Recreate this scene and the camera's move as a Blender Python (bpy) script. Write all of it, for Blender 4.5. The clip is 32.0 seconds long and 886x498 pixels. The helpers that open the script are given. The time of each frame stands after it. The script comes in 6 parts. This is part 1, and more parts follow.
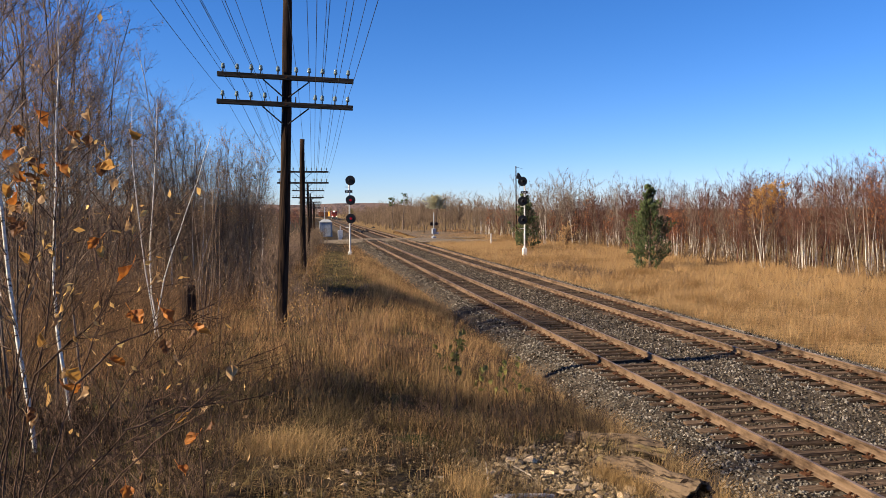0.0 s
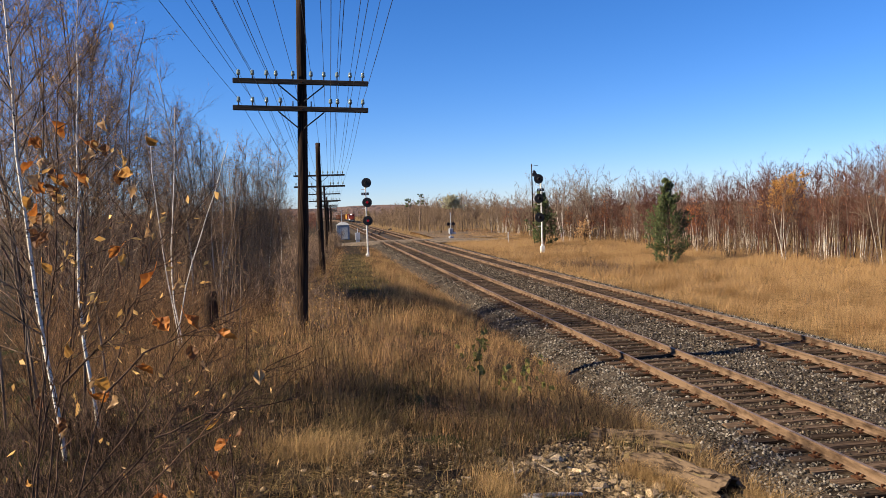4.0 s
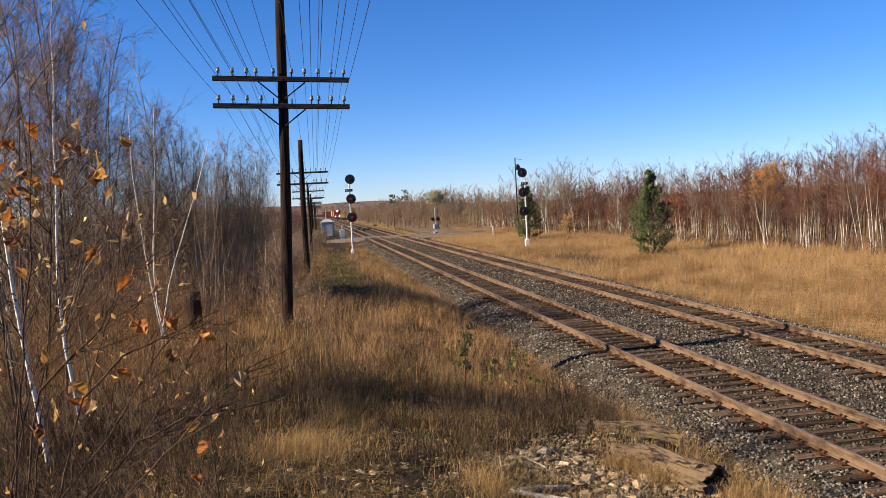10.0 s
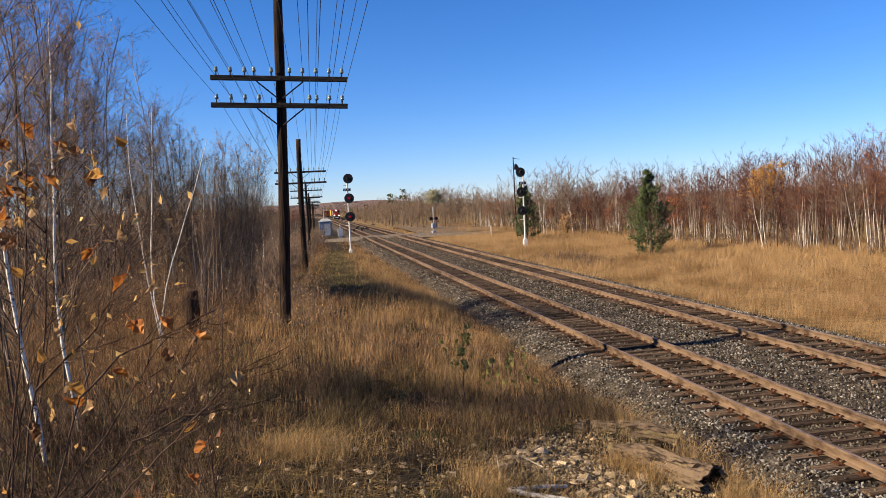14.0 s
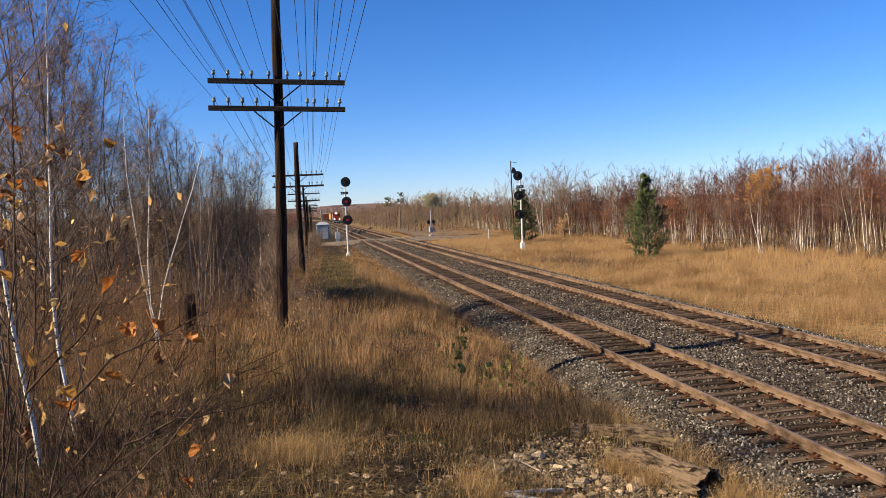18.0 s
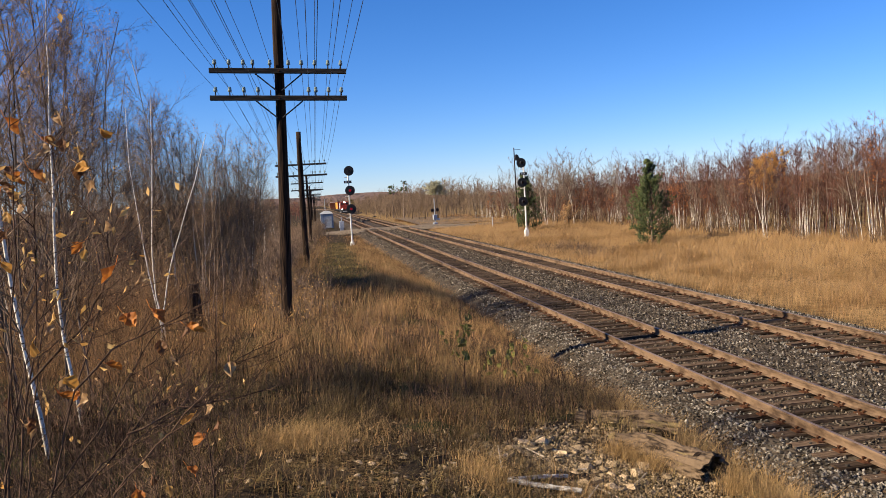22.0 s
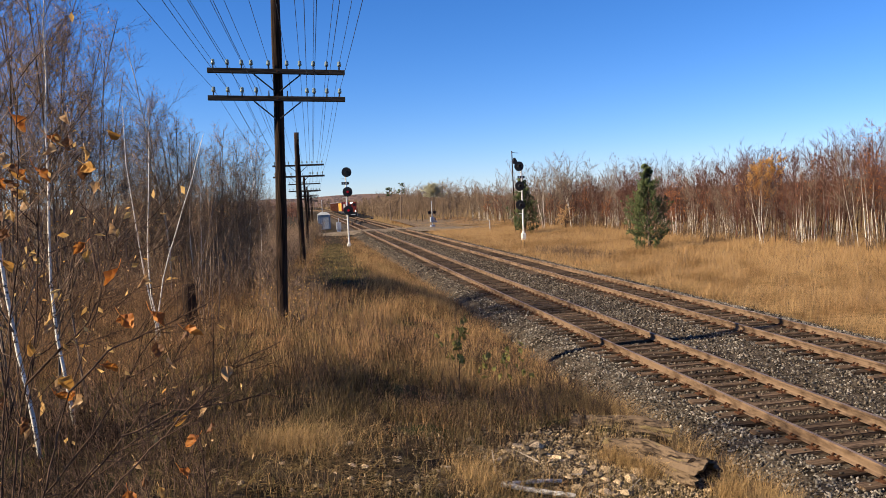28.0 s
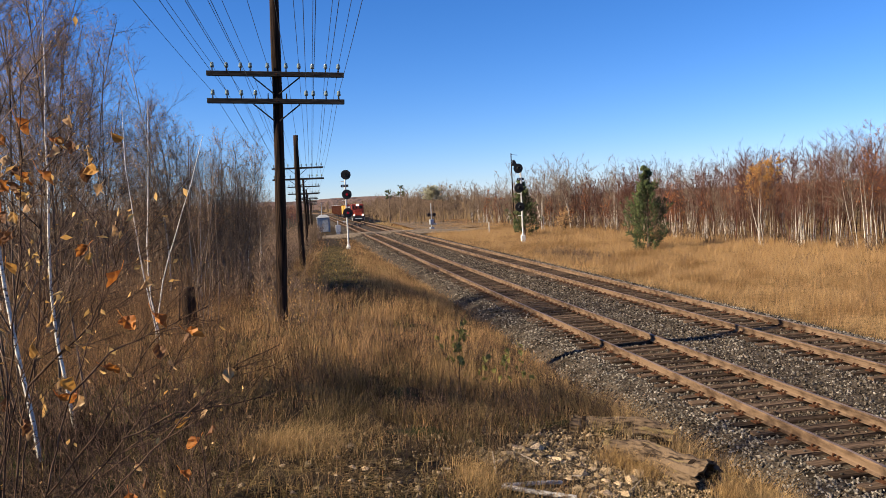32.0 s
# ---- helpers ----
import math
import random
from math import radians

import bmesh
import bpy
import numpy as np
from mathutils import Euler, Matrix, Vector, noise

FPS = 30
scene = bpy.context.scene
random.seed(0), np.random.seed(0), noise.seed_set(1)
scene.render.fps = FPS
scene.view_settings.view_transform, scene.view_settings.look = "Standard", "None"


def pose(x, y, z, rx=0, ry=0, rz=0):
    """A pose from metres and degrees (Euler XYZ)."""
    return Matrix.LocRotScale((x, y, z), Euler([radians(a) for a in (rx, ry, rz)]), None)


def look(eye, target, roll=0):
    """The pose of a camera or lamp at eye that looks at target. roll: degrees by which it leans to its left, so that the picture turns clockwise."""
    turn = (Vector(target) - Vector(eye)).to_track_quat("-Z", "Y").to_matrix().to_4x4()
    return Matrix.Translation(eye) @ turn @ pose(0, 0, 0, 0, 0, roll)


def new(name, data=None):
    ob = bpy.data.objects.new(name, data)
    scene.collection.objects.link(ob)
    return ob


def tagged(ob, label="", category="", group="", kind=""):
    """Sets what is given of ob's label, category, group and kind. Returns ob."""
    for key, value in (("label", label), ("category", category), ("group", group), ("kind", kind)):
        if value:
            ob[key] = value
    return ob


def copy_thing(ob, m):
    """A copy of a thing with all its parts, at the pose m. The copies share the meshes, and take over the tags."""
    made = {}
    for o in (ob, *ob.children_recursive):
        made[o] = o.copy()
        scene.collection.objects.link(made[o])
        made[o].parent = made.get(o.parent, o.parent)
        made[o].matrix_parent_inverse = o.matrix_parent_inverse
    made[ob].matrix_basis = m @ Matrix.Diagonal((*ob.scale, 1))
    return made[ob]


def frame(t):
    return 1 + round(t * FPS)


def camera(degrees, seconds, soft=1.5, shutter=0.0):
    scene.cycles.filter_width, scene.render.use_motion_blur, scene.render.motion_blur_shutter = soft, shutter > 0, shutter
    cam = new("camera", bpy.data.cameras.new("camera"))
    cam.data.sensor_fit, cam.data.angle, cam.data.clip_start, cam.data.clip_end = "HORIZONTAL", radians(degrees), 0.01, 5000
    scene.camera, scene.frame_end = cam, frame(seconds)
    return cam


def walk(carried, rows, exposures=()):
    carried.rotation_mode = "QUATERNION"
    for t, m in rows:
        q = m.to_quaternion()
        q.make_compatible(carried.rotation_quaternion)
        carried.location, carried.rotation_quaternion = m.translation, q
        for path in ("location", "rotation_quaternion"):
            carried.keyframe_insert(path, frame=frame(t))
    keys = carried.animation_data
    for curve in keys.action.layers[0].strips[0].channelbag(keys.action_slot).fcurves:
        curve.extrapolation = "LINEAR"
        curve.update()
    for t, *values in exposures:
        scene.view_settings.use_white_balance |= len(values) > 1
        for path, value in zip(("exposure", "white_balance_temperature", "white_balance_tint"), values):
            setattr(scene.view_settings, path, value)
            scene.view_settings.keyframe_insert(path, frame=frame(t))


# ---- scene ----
# The plan: x to the right of the first track's centre line, y along the tracks, z = 0 at the top of the ties.
cam = camera(60, 32.0, soft=0.75)


def aim(x, y, z, yaw, pitch, roll):
    """A camera pose from its place, its heading to the right of +y, its pitch and its roll, in degrees."""
    a, b = radians(yaw), radians(pitch)
    way = (math.sin(a) * math.cos(b), math.cos(a) * math.cos(b), math.sin(b))
    return look((x, y, z), (x + 100 * way[0], y + 100 * way[1], z + 100 * way[2]), roll)


# seconds, place, heading, pitch, roll
PATH = [
    (0, -8.334, -0.035, 4.102, 9.80, -2.83, -0.43),
    (0.5, -8.338, -0.043, 4.108, 9.64, -3.06, -0.91),
    (1, -8.341, -0.020, 4.107, 9.29, -3.14, -1.33),
    (1.5, -8.343, -0.015, 4.110, 9.02, -2.91, -1.65),
    (2, -8.349, -0.020, 4.115, 8.69, -2.65, -1.75),
    (2.5, -8.352, -0.018, 4.114, 8.71, -2.67, -1.94),
    (3, -8.361, -0.017, 4.112, 8.80, -2.68, -1.98),
    (3.5, -8.370, -0.009, 4.102, 8.58, -2.74, -1.94),
    (5.5, -8.351, -0.011, 4.111, 8.65, -2.92, -2.24),
    (6, -8.341, -0.004, 4.108, 8.91, -3.01, -2.51),
    (6.5, -8.343, -0.010, 4.112, 9.18, -3.17, -2.74),
    (7, -8.338, 0.001, 4.106, 9.63, -3.10, -2.61),
    (7.5, -8.337, 0.002, 4.110, 9.77, -3.12, -2.66),
    (8, -8.343, -0.006, 4.111, 9.75, -3.08, -2.80),
    (8.5, -8.337, 0.006, 4.107, 9.73, -3.02, -2.92),
    (9, -8.342, -0.001, 4.105, 9.80, -3.15, -2.94),
    (9.5, -8.342, 0.002, 4.107, 9.72, -3.28, -2.93),
    (10, -8.346, 0.008, 4.107, 9.60, -3.22, -2.97),
    (10.5, -8.342, 0.006, 4.112, 9.51, -3.13, -3.05),
    (11, -8.346, 0.001, 4.111, 9.35, -3.09, -3.08),
    (11.5, -8.344, -0.006, 4.108, 9.23, -2.99, -2.90),
    (12, -8.337, -0.005, 4.111, 9.22, -3.11, -2.96),
    (12.5, -8.338, -0.002, 4.112, 9.20, -3.20, -2.89),
    (13, -8.334, -0.000, 4.107, 9.35, -3.25, -2.84),
    (13.5, -8.339, 0.001, 4.107, 9.53, -3.32, -2.85),
    (14, -8.343, -0.001, 4.111, 9.74, -3.27, -2.89),
    (14.5, -8.345, -0.005, 4.116, 9.91, -3.20, -2.96),
    (16.5, -8.344, 0.001, 4.110, 10.05, -3.12, -2.85),
    (17, -8.334, -0.001, 4.110, 10.06, -3.15, -2.82),
    (17.5, -8.339, -0.006, 4.111, 10.08, -3.15, -2.80),
    (18, -8.337, 0.002, 4.109, 9.94, -3.02, -2.80),
    (18.5, -8.331, 0.006, 4.104, 9.70, -3.07, -2.93),
    (19, -8.331, 0.011, 4.104, 9.54, -3.23, -3.02),
    (19.5, -8.333, 0.003, 4.108, 9.36, -3.34, -3.10),
    (20, -8.335, -0.008, 4.105, 9.29, -3.44, -3.17),
    (20.5, -8.331, 0.006, 4.107, 9.31, -3.51, -3.22),
    (21, -8.326, 0.002, 4.103, 9.46, -3.61, -3.28),
    (21.5, -8.319, 0.007, 4.103, 9.54, -3.78, -3.42),
    (22, -8.320, -0.005, 4.107, 9.58, -3.90, -3.40),
    (22.5, -8.314, 0.007, 4.108, 9.53, -3.82, -3.55),
    (23, -8.312, -0.000, 4.109, 9.62, -3.79, -3.59),
    (23.5, -8.309, 0.004, 4.104, 9.68, -3.82, -3.62),
    (24, -8.317, 0.004, 4.106, 9.81, -3.82, -3.53),
    (24.5, -8.314, 0.017, 4.105, 9.68, -3.84, -3.42),
    (25, -8.315, 0.013, 4.108, 9.69, -3.82, -3.33),
    (25.5, -8.317, 0.002, 4.111, 9.71, -3.75, -3.22),
    (27.5, -8.311, 0.009, 4.112, 9.70, -3.79, -2.81),
    (28, -8.309, 0.012, 4.111, 9.82, -3.73, -2.72),
    (28.5, -8.309, -0.001, 4.113, 9.97, -3.72, -2.62),
    (29, -8.308, -0.000, 4.116, 10.08, -3.72, -2.58),
    (29.5, -8.319, 0.009, 4.115, 10.15, -3.60, -2.63),
    (30, -8.316, 0.007, 4.117, 10.07, -3.48, -2.62),
    (30.5, -8.320, 0.007, 4.109, 9.96, -3.46, -2.64),
    (31, -8.314, 0.021, 4.108, 9.86, -3.51, -2.69),
    (31.5, -8.310, 0.007, 4.103, 9.83, -3.54, -2.77),
    (32, -8.313, 0.010, 4.106, 9.87, -3.56, -2.89),
]
walk(cam, [(t, aim(*row)) for t, *row in PATH], exposures=[(0, 1.31, 6500, 10), (32, 1.31, 6500, 10)])

# ---- sky and sun ----
SUN_WAY = Vector((-1.0, -0.14, 0.0)).normalized()
SUN_ELEVATION = radians(33)
world = bpy.data.worlds.new("sky")
scene.world = world
world.use_nodes = True
sky = world.node_tree.nodes.new("ShaderNodeTexSky")
sky.sky_type, sky.sun_disc = "NISHITA", False
sky.sun_elevation, sky.sun_rotation = SUN_ELEVATION, math.atan2(SUN_WAY.x, SUN_WAY.y)
sky.altitude, sky.air_density, sky.dust_density, sky.ozone_density = 300, 0.9, 0.05, 6.5
world.node_tree.nodes["Background"].inputs["Strength"].default_value = 0.057
tint = world.node_tree.nodes.new("ShaderNodeMix")
tint.data_type, tint.blend_type = "RGBA", "MULTIPLY"
tint.inputs["Factor"].default_value = 1.0
tint.inputs["B"].default_value = (0.97, 0.965, 1.13, 1)
deep = world.node_tree.nodes.new("ShaderNodeHueSaturation")
deep.inputs["Saturation"].default_value = 1.15
world.node_tree.links.new(sky.outputs["Color"], tint.inputs["A"])
world.node_tree.links.new(tint.outputs["Result"], deep.inputs["Color"])
world.node_tree.links.new(deep.outputs["Color"], world.node_tree.nodes["Background"].inputs["Color"])
sun = new("sun", bpy.data.lights.new("sun", "SUN"))
sun.data.energy, sun.data.angle, sun.data.color = 4.6, radians(0.55), (1.0, 0.83, 0.60)
away = Vector((SUN_WAY.x * math.cos(SUN_ELEVATION), SUN_WAY.y * math.cos(SUN_ELEVATION), math.sin(SUN_ELEVATION)))
sun.matrix_world = look(away * 200, (0, 0, 0))


# ---- materials ----
def surface(name, dark, light, scale=6.0, rough=0.8, bump=0.3, metal=0.0, coarse=0.4, vary=0.0, island=0.0,
            stretch=(1, 1, 1), thin=0.0, spots=None, spot_scale=30.0, spot_size=0.45):
    """A two-scale procedural surface: grain between two colours, coarse patches, spread by piece or island."""
    m = bpy.data.materials.new(name)
    m.use_nodes = True
    nt = m.node_tree
    n, link = nt.nodes, nt.links.new
    shader = n["Principled BSDF"]
    shader.inputs["Roughness"].default_value, shader.inputs["Metallic"].default_value = rough, metal
    shader.inputs["Specular IOR Level"].default_value = 0.05 if rough > 0.72 else 0.3
    where = n.new("ShaderNodeTexCoord")
    mapping = n.new("ShaderNodeMapping")
    mapping.inputs["Scale"].default_value = stretch
    link(where.outputs["Object"], mapping.inputs["Vector"])
    grain, patch = n.new("ShaderNodeTexNoise"), n.new("ShaderNodeTexNoise")
    grain.inputs["Scale"].default_value, patch.inputs["Scale"].default_value = scale, scale * 0.12
    grain.inputs["Detail"].default_value, patch.inputs["Detail"].default_value = 6, 3
    for t in (grain, patch):
        link(mapping.outputs["Vector"], t.inputs["Vector"])
    add = n.new("ShaderNodeMath")
    add.operation = "MULTIPLY_ADD"
    add.inputs[1].default_value = coarse
    link(patch.outputs["Fac"], add.inputs[0])
    link(grain.outputs["Fac"], add.inputs[2])
    ramp = n.new("ShaderNodeValToRGB")
    a, b = ramp.color_ramp.elements
    a.position, b.position = 0.32 + coarse * 0.5, 0.68 + coarse * 0.5
    a.color, b.color = (*dark, 1), (*light, 1)
    link(add.outputs[0], ramp.inputs["Fac"])
    colour = ramp.outputs["Color"]
    if spots:
        cells = n.new("ShaderNodeTexNoise")
        cells.inputs["Scale"].default_value, cells.inputs["Detail"].default_value = spot_scale, 2
        link(mapping.outputs["Vector"], cells.inputs["Vector"])
        step = n.new("ShaderNodeValToRGB")
        step.color_ramp.elements[0].position, step.color_ramp.elements[1].position = 1 - spot_size, 1 - spot_size + 0.06
        link(cells.outputs["Fac"], step.inputs["Fac"])
        mix = n.new("ShaderNodeMix")
        mix.data_type = "RGBA"
        link(step.outputs["Color"], mix.inputs["Factor"])
        link(colour, mix.inputs["A"])
        mix.inputs["B"].default_value = (*spots, 1)
        colour = mix.outputs["Result"]
    for amount, kind, out in ((vary, "ShaderNodeObjectInfo", "Random"), (island, "ShaderNodeNewGeometry", "Random Per Island")):
        if amount:
            source, span = n.new(kind), n.new("ShaderNodeMapRange")
            span.inputs["To Min"].default_value, span.inputs["To Max"].default_value = 1 - amount, 1 + amount
            link(source.outputs[out], span.inputs["Value"])
            shade = n.new("ShaderNodeHueSaturation")
            link(span.outputs["Result"], shade.inputs["Value"])
            link(colour, shade.inputs["Color"])
            colour = shade.outputs["Color"]
    link(colour, shader.inputs["Base Color"])
    if bump:
        relief = n.new("ShaderNodeBump")
        relief.inputs["Strength"].default_value, relief.inputs["Distance"].default_value = bump, 0.02
        link(grain.outputs["Fac"], relief.inputs["Height"])
        link(relief.outputs["Normal"], shader.inputs["Normal"])
    if thin:
        through_leaf, both = n.new("ShaderNodeBsdfTranslucent"), n.new("ShaderNodeMixShader")
        both.inputs["Fac"].default_value = thin
        link(colour, through_leaf.inputs["Color"])
        link(shader.outputs["BSDF"], both.inputs[1])
        link(through_leaf.outputs["BSDF"], both.inputs[2])
        link(both.outputs["Shader"], n["Material Output"].inputs["Surface"])
    return m


def glow(name, colour, strength):
    m = surface(name, colour, colour, bump=0)
    shader = m.node_tree.nodes["Principled BSDF"]
    shader.inputs["Emission Color"].default_value = (*colour, 1)
    shader.inputs["Emission Strength"].default_value = strength
    return m


# Soil colour is set extra dark, carrying the shade between grass blades.
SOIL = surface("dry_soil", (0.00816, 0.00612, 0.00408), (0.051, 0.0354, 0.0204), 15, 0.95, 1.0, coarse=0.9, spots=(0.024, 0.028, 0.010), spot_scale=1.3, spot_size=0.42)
def thatch(m, start, end, dark, light):
    """Lays straw-coloured thatch over the soil between two places across the line."""
    n, link = m.node_tree.nodes, m.node_tree.links.new
    shader = n["Principled BSDF"]
    soil = shader.inputs["Base Color"].links[0].from_socket
    where, split, span, mix = n.new("ShaderNodeTexCoord"), n.new("ShaderNodeSeparateXYZ"), n.new("ShaderNodeMapRange"), n.new("ShaderNodeMix")
    tone, ramp = n.new("ShaderNodeTexNoise"), n.new("ShaderNodeValToRGB")
    tone.inputs["Scale"].default_value, tone.inputs["Detail"].default_value = 3.0, 8
    ramp.color_ramp.elements[0].position, ramp.color_ramp.elements[1].position = 0.35, 0.65
    ramp.color_ramp.elements[0].color, ramp.color_ramp.elements[1].color = (*dark, 1), (*light, 1)
    link(where.outputs["Object"], split.inputs["Vector"])
    link(where.outputs["Object"], tone.inputs["Vector"])
    link(tone.outputs["Fac"], ramp.inputs["Fac"])
    link(split.outputs["X"], span.inputs["Value"])
    span.inputs["From Min"].default_value, span.inputs["From Max"].default_value = start, end
    mix.data_type = "RGBA"
    link(span.outputs["Result"], mix.inputs["Factor"])
    link(soil, mix.inputs["A"])
    link(ramp.outputs["Color"], mix.inputs["B"])
    link(mix.outputs["Result"], shader.inputs["Base Color"])


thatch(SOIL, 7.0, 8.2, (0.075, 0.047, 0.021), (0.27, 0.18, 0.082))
BALLAST = surface("ballast_bed", (0.0126, 0.0099, 0.0072), (0.09, 0.072, 0.054), 16, 0.95, 1.0, coarse=0.7)
STONE = surface("crushed_stone", (0.0328, 0.0289, 0.0243), (0.197, 0.177, 0.151), 9, 0.9, 0.3, island=0.95)
BUFF_STONE = surface("buff_field_stone", (0.100, 0.074, 0.046), (0.45, 0.335, 0.205), 8, 0.9, 0.5, island=0.6, vary=0.5)
SOILED_STONE = surface("soiled_crushed_stone", (0.0284, 0.0227, 0.017), (0.137, 0.112, 0.0851), 9, 0.9, 0.3, island=0.85)
RUST = surface("rusty_rail_steel", (0.0612, 0.0391, 0.0255), (0.17, 0.115, 0.0748), 7, 0.75, 0.25, metal=0.1, coarse=0.8, stretch=(1, 0.5, 1))
RAIL_TOP = surface("worn_rail_head", (0.099, 0.0666, 0.0468), (0.234, 0.167, 0.122), 12, 0.5, 0.1, metal=0.35, coarse=0.6, stretch=(1, 0.15, 1))
PLATE = surface("rusty_plate", (0.0375, 0.0165, 0.0105), (0.0975, 0.045, 0.0225), 20, 0.85, 0.4)
TIE = surface("weathered_tie_wood", (0.02, 0.014, 0.01), (0.115, 0.078, 0.052), 14, 0.9, 0.7, coarse=0.6, vary=0.5, stretch=(0.25, 2.2, 2))
POLE_WOOD = surface("creosoted_pole_wood", (0.008, 0.0056, 0.0048), (0.0464, 0.0288, 0.0192), 16, 0.85, 0.9, coarse=0.7, stretch=(2.2, 2.2, 0.12))
ARM_WOOD = surface("crossarm_wood", (0.0128, 0.0128, 0.0128), (0.044, 0.0384, 0.0336), 16, 0.85, 0.5, stretch=(0.2, 2, 2))
BLACK_PAINT = surface("matt_black_paint", (0.008, 0.008, 0.009), (0.018, 0.018, 0.02), 20, 0.55, 0.1)
WHITE_PAINT = surface("weathered_white_paint", (0.442, 0.433, 0.399), (0.68, 0.671, 0.637), 9, 0.6, 0.15, coarse=0.7, stretch=(1, 1, 0.3))
GALVANISED = surface("galvanised_steel", (0.264, 0.288, 0.32), (0.44, 0.464, 0.496), 14, 0.5, 0.15, metal=0.35, coarse=0.6)
WIRE = surface("weathered_wire", (0.012, 0.013, 0.014), (0.05, 0.05, 0.05), 8, 0.6, 0)
RED_LENS = glow("red_signal_lens", (0.5, 0.02, 0.04), 0.16)
DARK_LENS = surface("unlit_lens", (0.02, 0.012, 0.012), (0.05, 0.025, 0.025), 20, 0.15, 0)
HEADLIGHT = glow("headlight", (1.0, 0.88, 0.62), 20)


def birch_bark(low, high):
    """White bark with dark marks that turns red-brown between two heights, towards the thin top."""
    m = surface("birch_bark", (0.44, 0.40, 0.345), (0.76, 0.71, 0.63), 7, 0.8, 0.3, coarse=0.5, stretch=(1, 1, 3), spots=(0.05, 0.04, 0.032), spot_scale=9, spot_size=0.40)
    n, link = m.node_tree.nodes, m.node_tree.links.new
    shader = n["Principled BSDF"]
    white = shader.inputs["Base Color"].links[0].from_socket
    where, split, span, mix = n.new("ShaderNodeTexCoord"), n.new("ShaderNodeSeparateXYZ"), n.new("ShaderNodeMapRange"), n.new("ShaderNodeMix")
    link(where.outputs["Object"], split.inputs["Vector"])
    link(split.outputs["Z"], span.inputs["Value"])
    span.inputs["From Min"].default_value, span.inputs["From Max"].default_value = low, high
    mix.data_type = "RGBA"
    link(span.outputs["Result"], mix.inputs["Factor"])
    link(white, mix.inputs["A"])
    mix.inputs["B"].default_value = (0.16, 0.095, 0.07, 1)
    link(mix.outputs["Result"], shader.inputs["Base Color"])
    return m


BIRCH = birch_bark(2.2, 3.9)
TALL_BIRCH = birch_bark(5.4, 7.2)
GREY_BARK = surface("grey_brown_bark", (0.057, 0.041, 0.0319), (0.216, 0.162, 0.124), 12, 0.9, 0.5, coarse=0.5, vary=0.35, stretch=(1, 1, 0.3))
TWIG_BROWN = surface("brown_twigs", (0.0594, 0.0392, 0.0272), (0.225, 0.156, 0.107), 9, 0.85, 0, vary=0.3, island=0.55)
TWIG_RUSSET = surface("russet_brown_stems", (0.0405, 0.0234, 0.0144), (0.18, 0.106, 0.0576), 3, 0.85, 0, coarse=0.8, island=0.6)
# Maroon stems darkened in colour to give the wood's shaded interior.
TWIG_SHADE = surface("shaded_maroon_stems", (0.0306, 0.0189, 0.0153), (0.117, 0.072, 0.054), 4, 0.85, 0, coarse=0.6, island=0.6)
TWIG_RED = surface("red_brown_twigs", (0.050, 0.023, 0.018), (0.122, 0.060, 0.044), 1.2, 0.85, 0, vary=0.3, island=0.5)
TWIG_GREY = surface("grey_twigs", (0.0832, 0.0618, 0.0475), (0.213, 0.166, 0.127), 2, 0.85, 0, vary=0.2, island=0.4)
LEAF_GOLD = surface("golden_orange_leaf", (0.383, 0.181, 0.0372), (0.701, 0.394, 0.0956), 3, 0.6, 0, island=0.35, thin=0.35)
TWIG_BEIGE = surface("beige_brown_twigs", (0.0756, 0.0517, 0.0353), (0.17, 0.122, 0.0851), 0.3, 0.85, 0, coarse=0.8, island=0.4)
LEAF_ORANGE = surface("dry_orange_leaf", (0.234, 0.0638, 0.0128), (0.616, 0.245, 0.0478), 18, 0.6, 0.1, island=0.35, thin=0.4)
LEAF_YELLOW = surface("dry_yellow_leaf", (0.432, 0.216, 0.045), (0.702, 0.468, 0.172), 18, 0.6, 0.1, island=0.35, thin=0.35)
LEAF_TAN = surface("dry_tan_leaf", (0.34, 0.19, 0.075), (0.66, 0.44, 0.22), 18, 0.6, 0.1, island=0.3, thin=0.35)
LEAF_BROWN = surface("withered_brown_leaf", (0.075, 0.032, 0.012), (0.26, 0.115, 0.042), 18, 0.65, 0.1, island=0.3, thin=0.3)
LEAF_GREEN = surface("fading_green_leaf", (0.0891, 0.0972, 0.0227), (0.324, 0.275, 0.0729), 14, 0.55, 0.1, island=0.35, thin=0.3)
NEEDLES = surface("pine_needles", (0.0235, 0.0391, 0.0109), (0.0975, 0.121, 0.0407), 3, 0.7, 0, island=0.6, thin=0.15)
LEAF_PALE = surface("pale_grey_green_leaf", (0.362, 0.335, 0.207), (0.533, 0.509, 0.344), 4, 0.7, 0, island=0.3, thin=0.3)
GRASS_GOLD = surface("golden_dry_grass", (0.168, 0.102, 0.0432), (0.448, 0.3, 0.14), 0.5, 0.8, 0, coarse=0.6, island=0.5, thin=0.18)
MEADOW_GOLD = surface("pale_meadow_grass", (0.225, 0.133, 0.058), (0.43, 0.282, 0.136), 0.5, 0.8, 0, coarse=1.0, island=0.14, thin=0.42)
GRASS_RUST = surface("russet_dry_grass", (0.066, 0.039, 0.021), (0.335, 0.200, 0.096), 1.6, 0.8, 0, coarse=0.9, island=0.6, thin=0.15)
GRASS_OLIVE = surface("grey_olive_weeds", (0.048, 0.036, 0.018), (0.25, 0.172, 0.084), 2.2, 0.8, 0, coarse=0.7, island=0.55, thin=0.2)
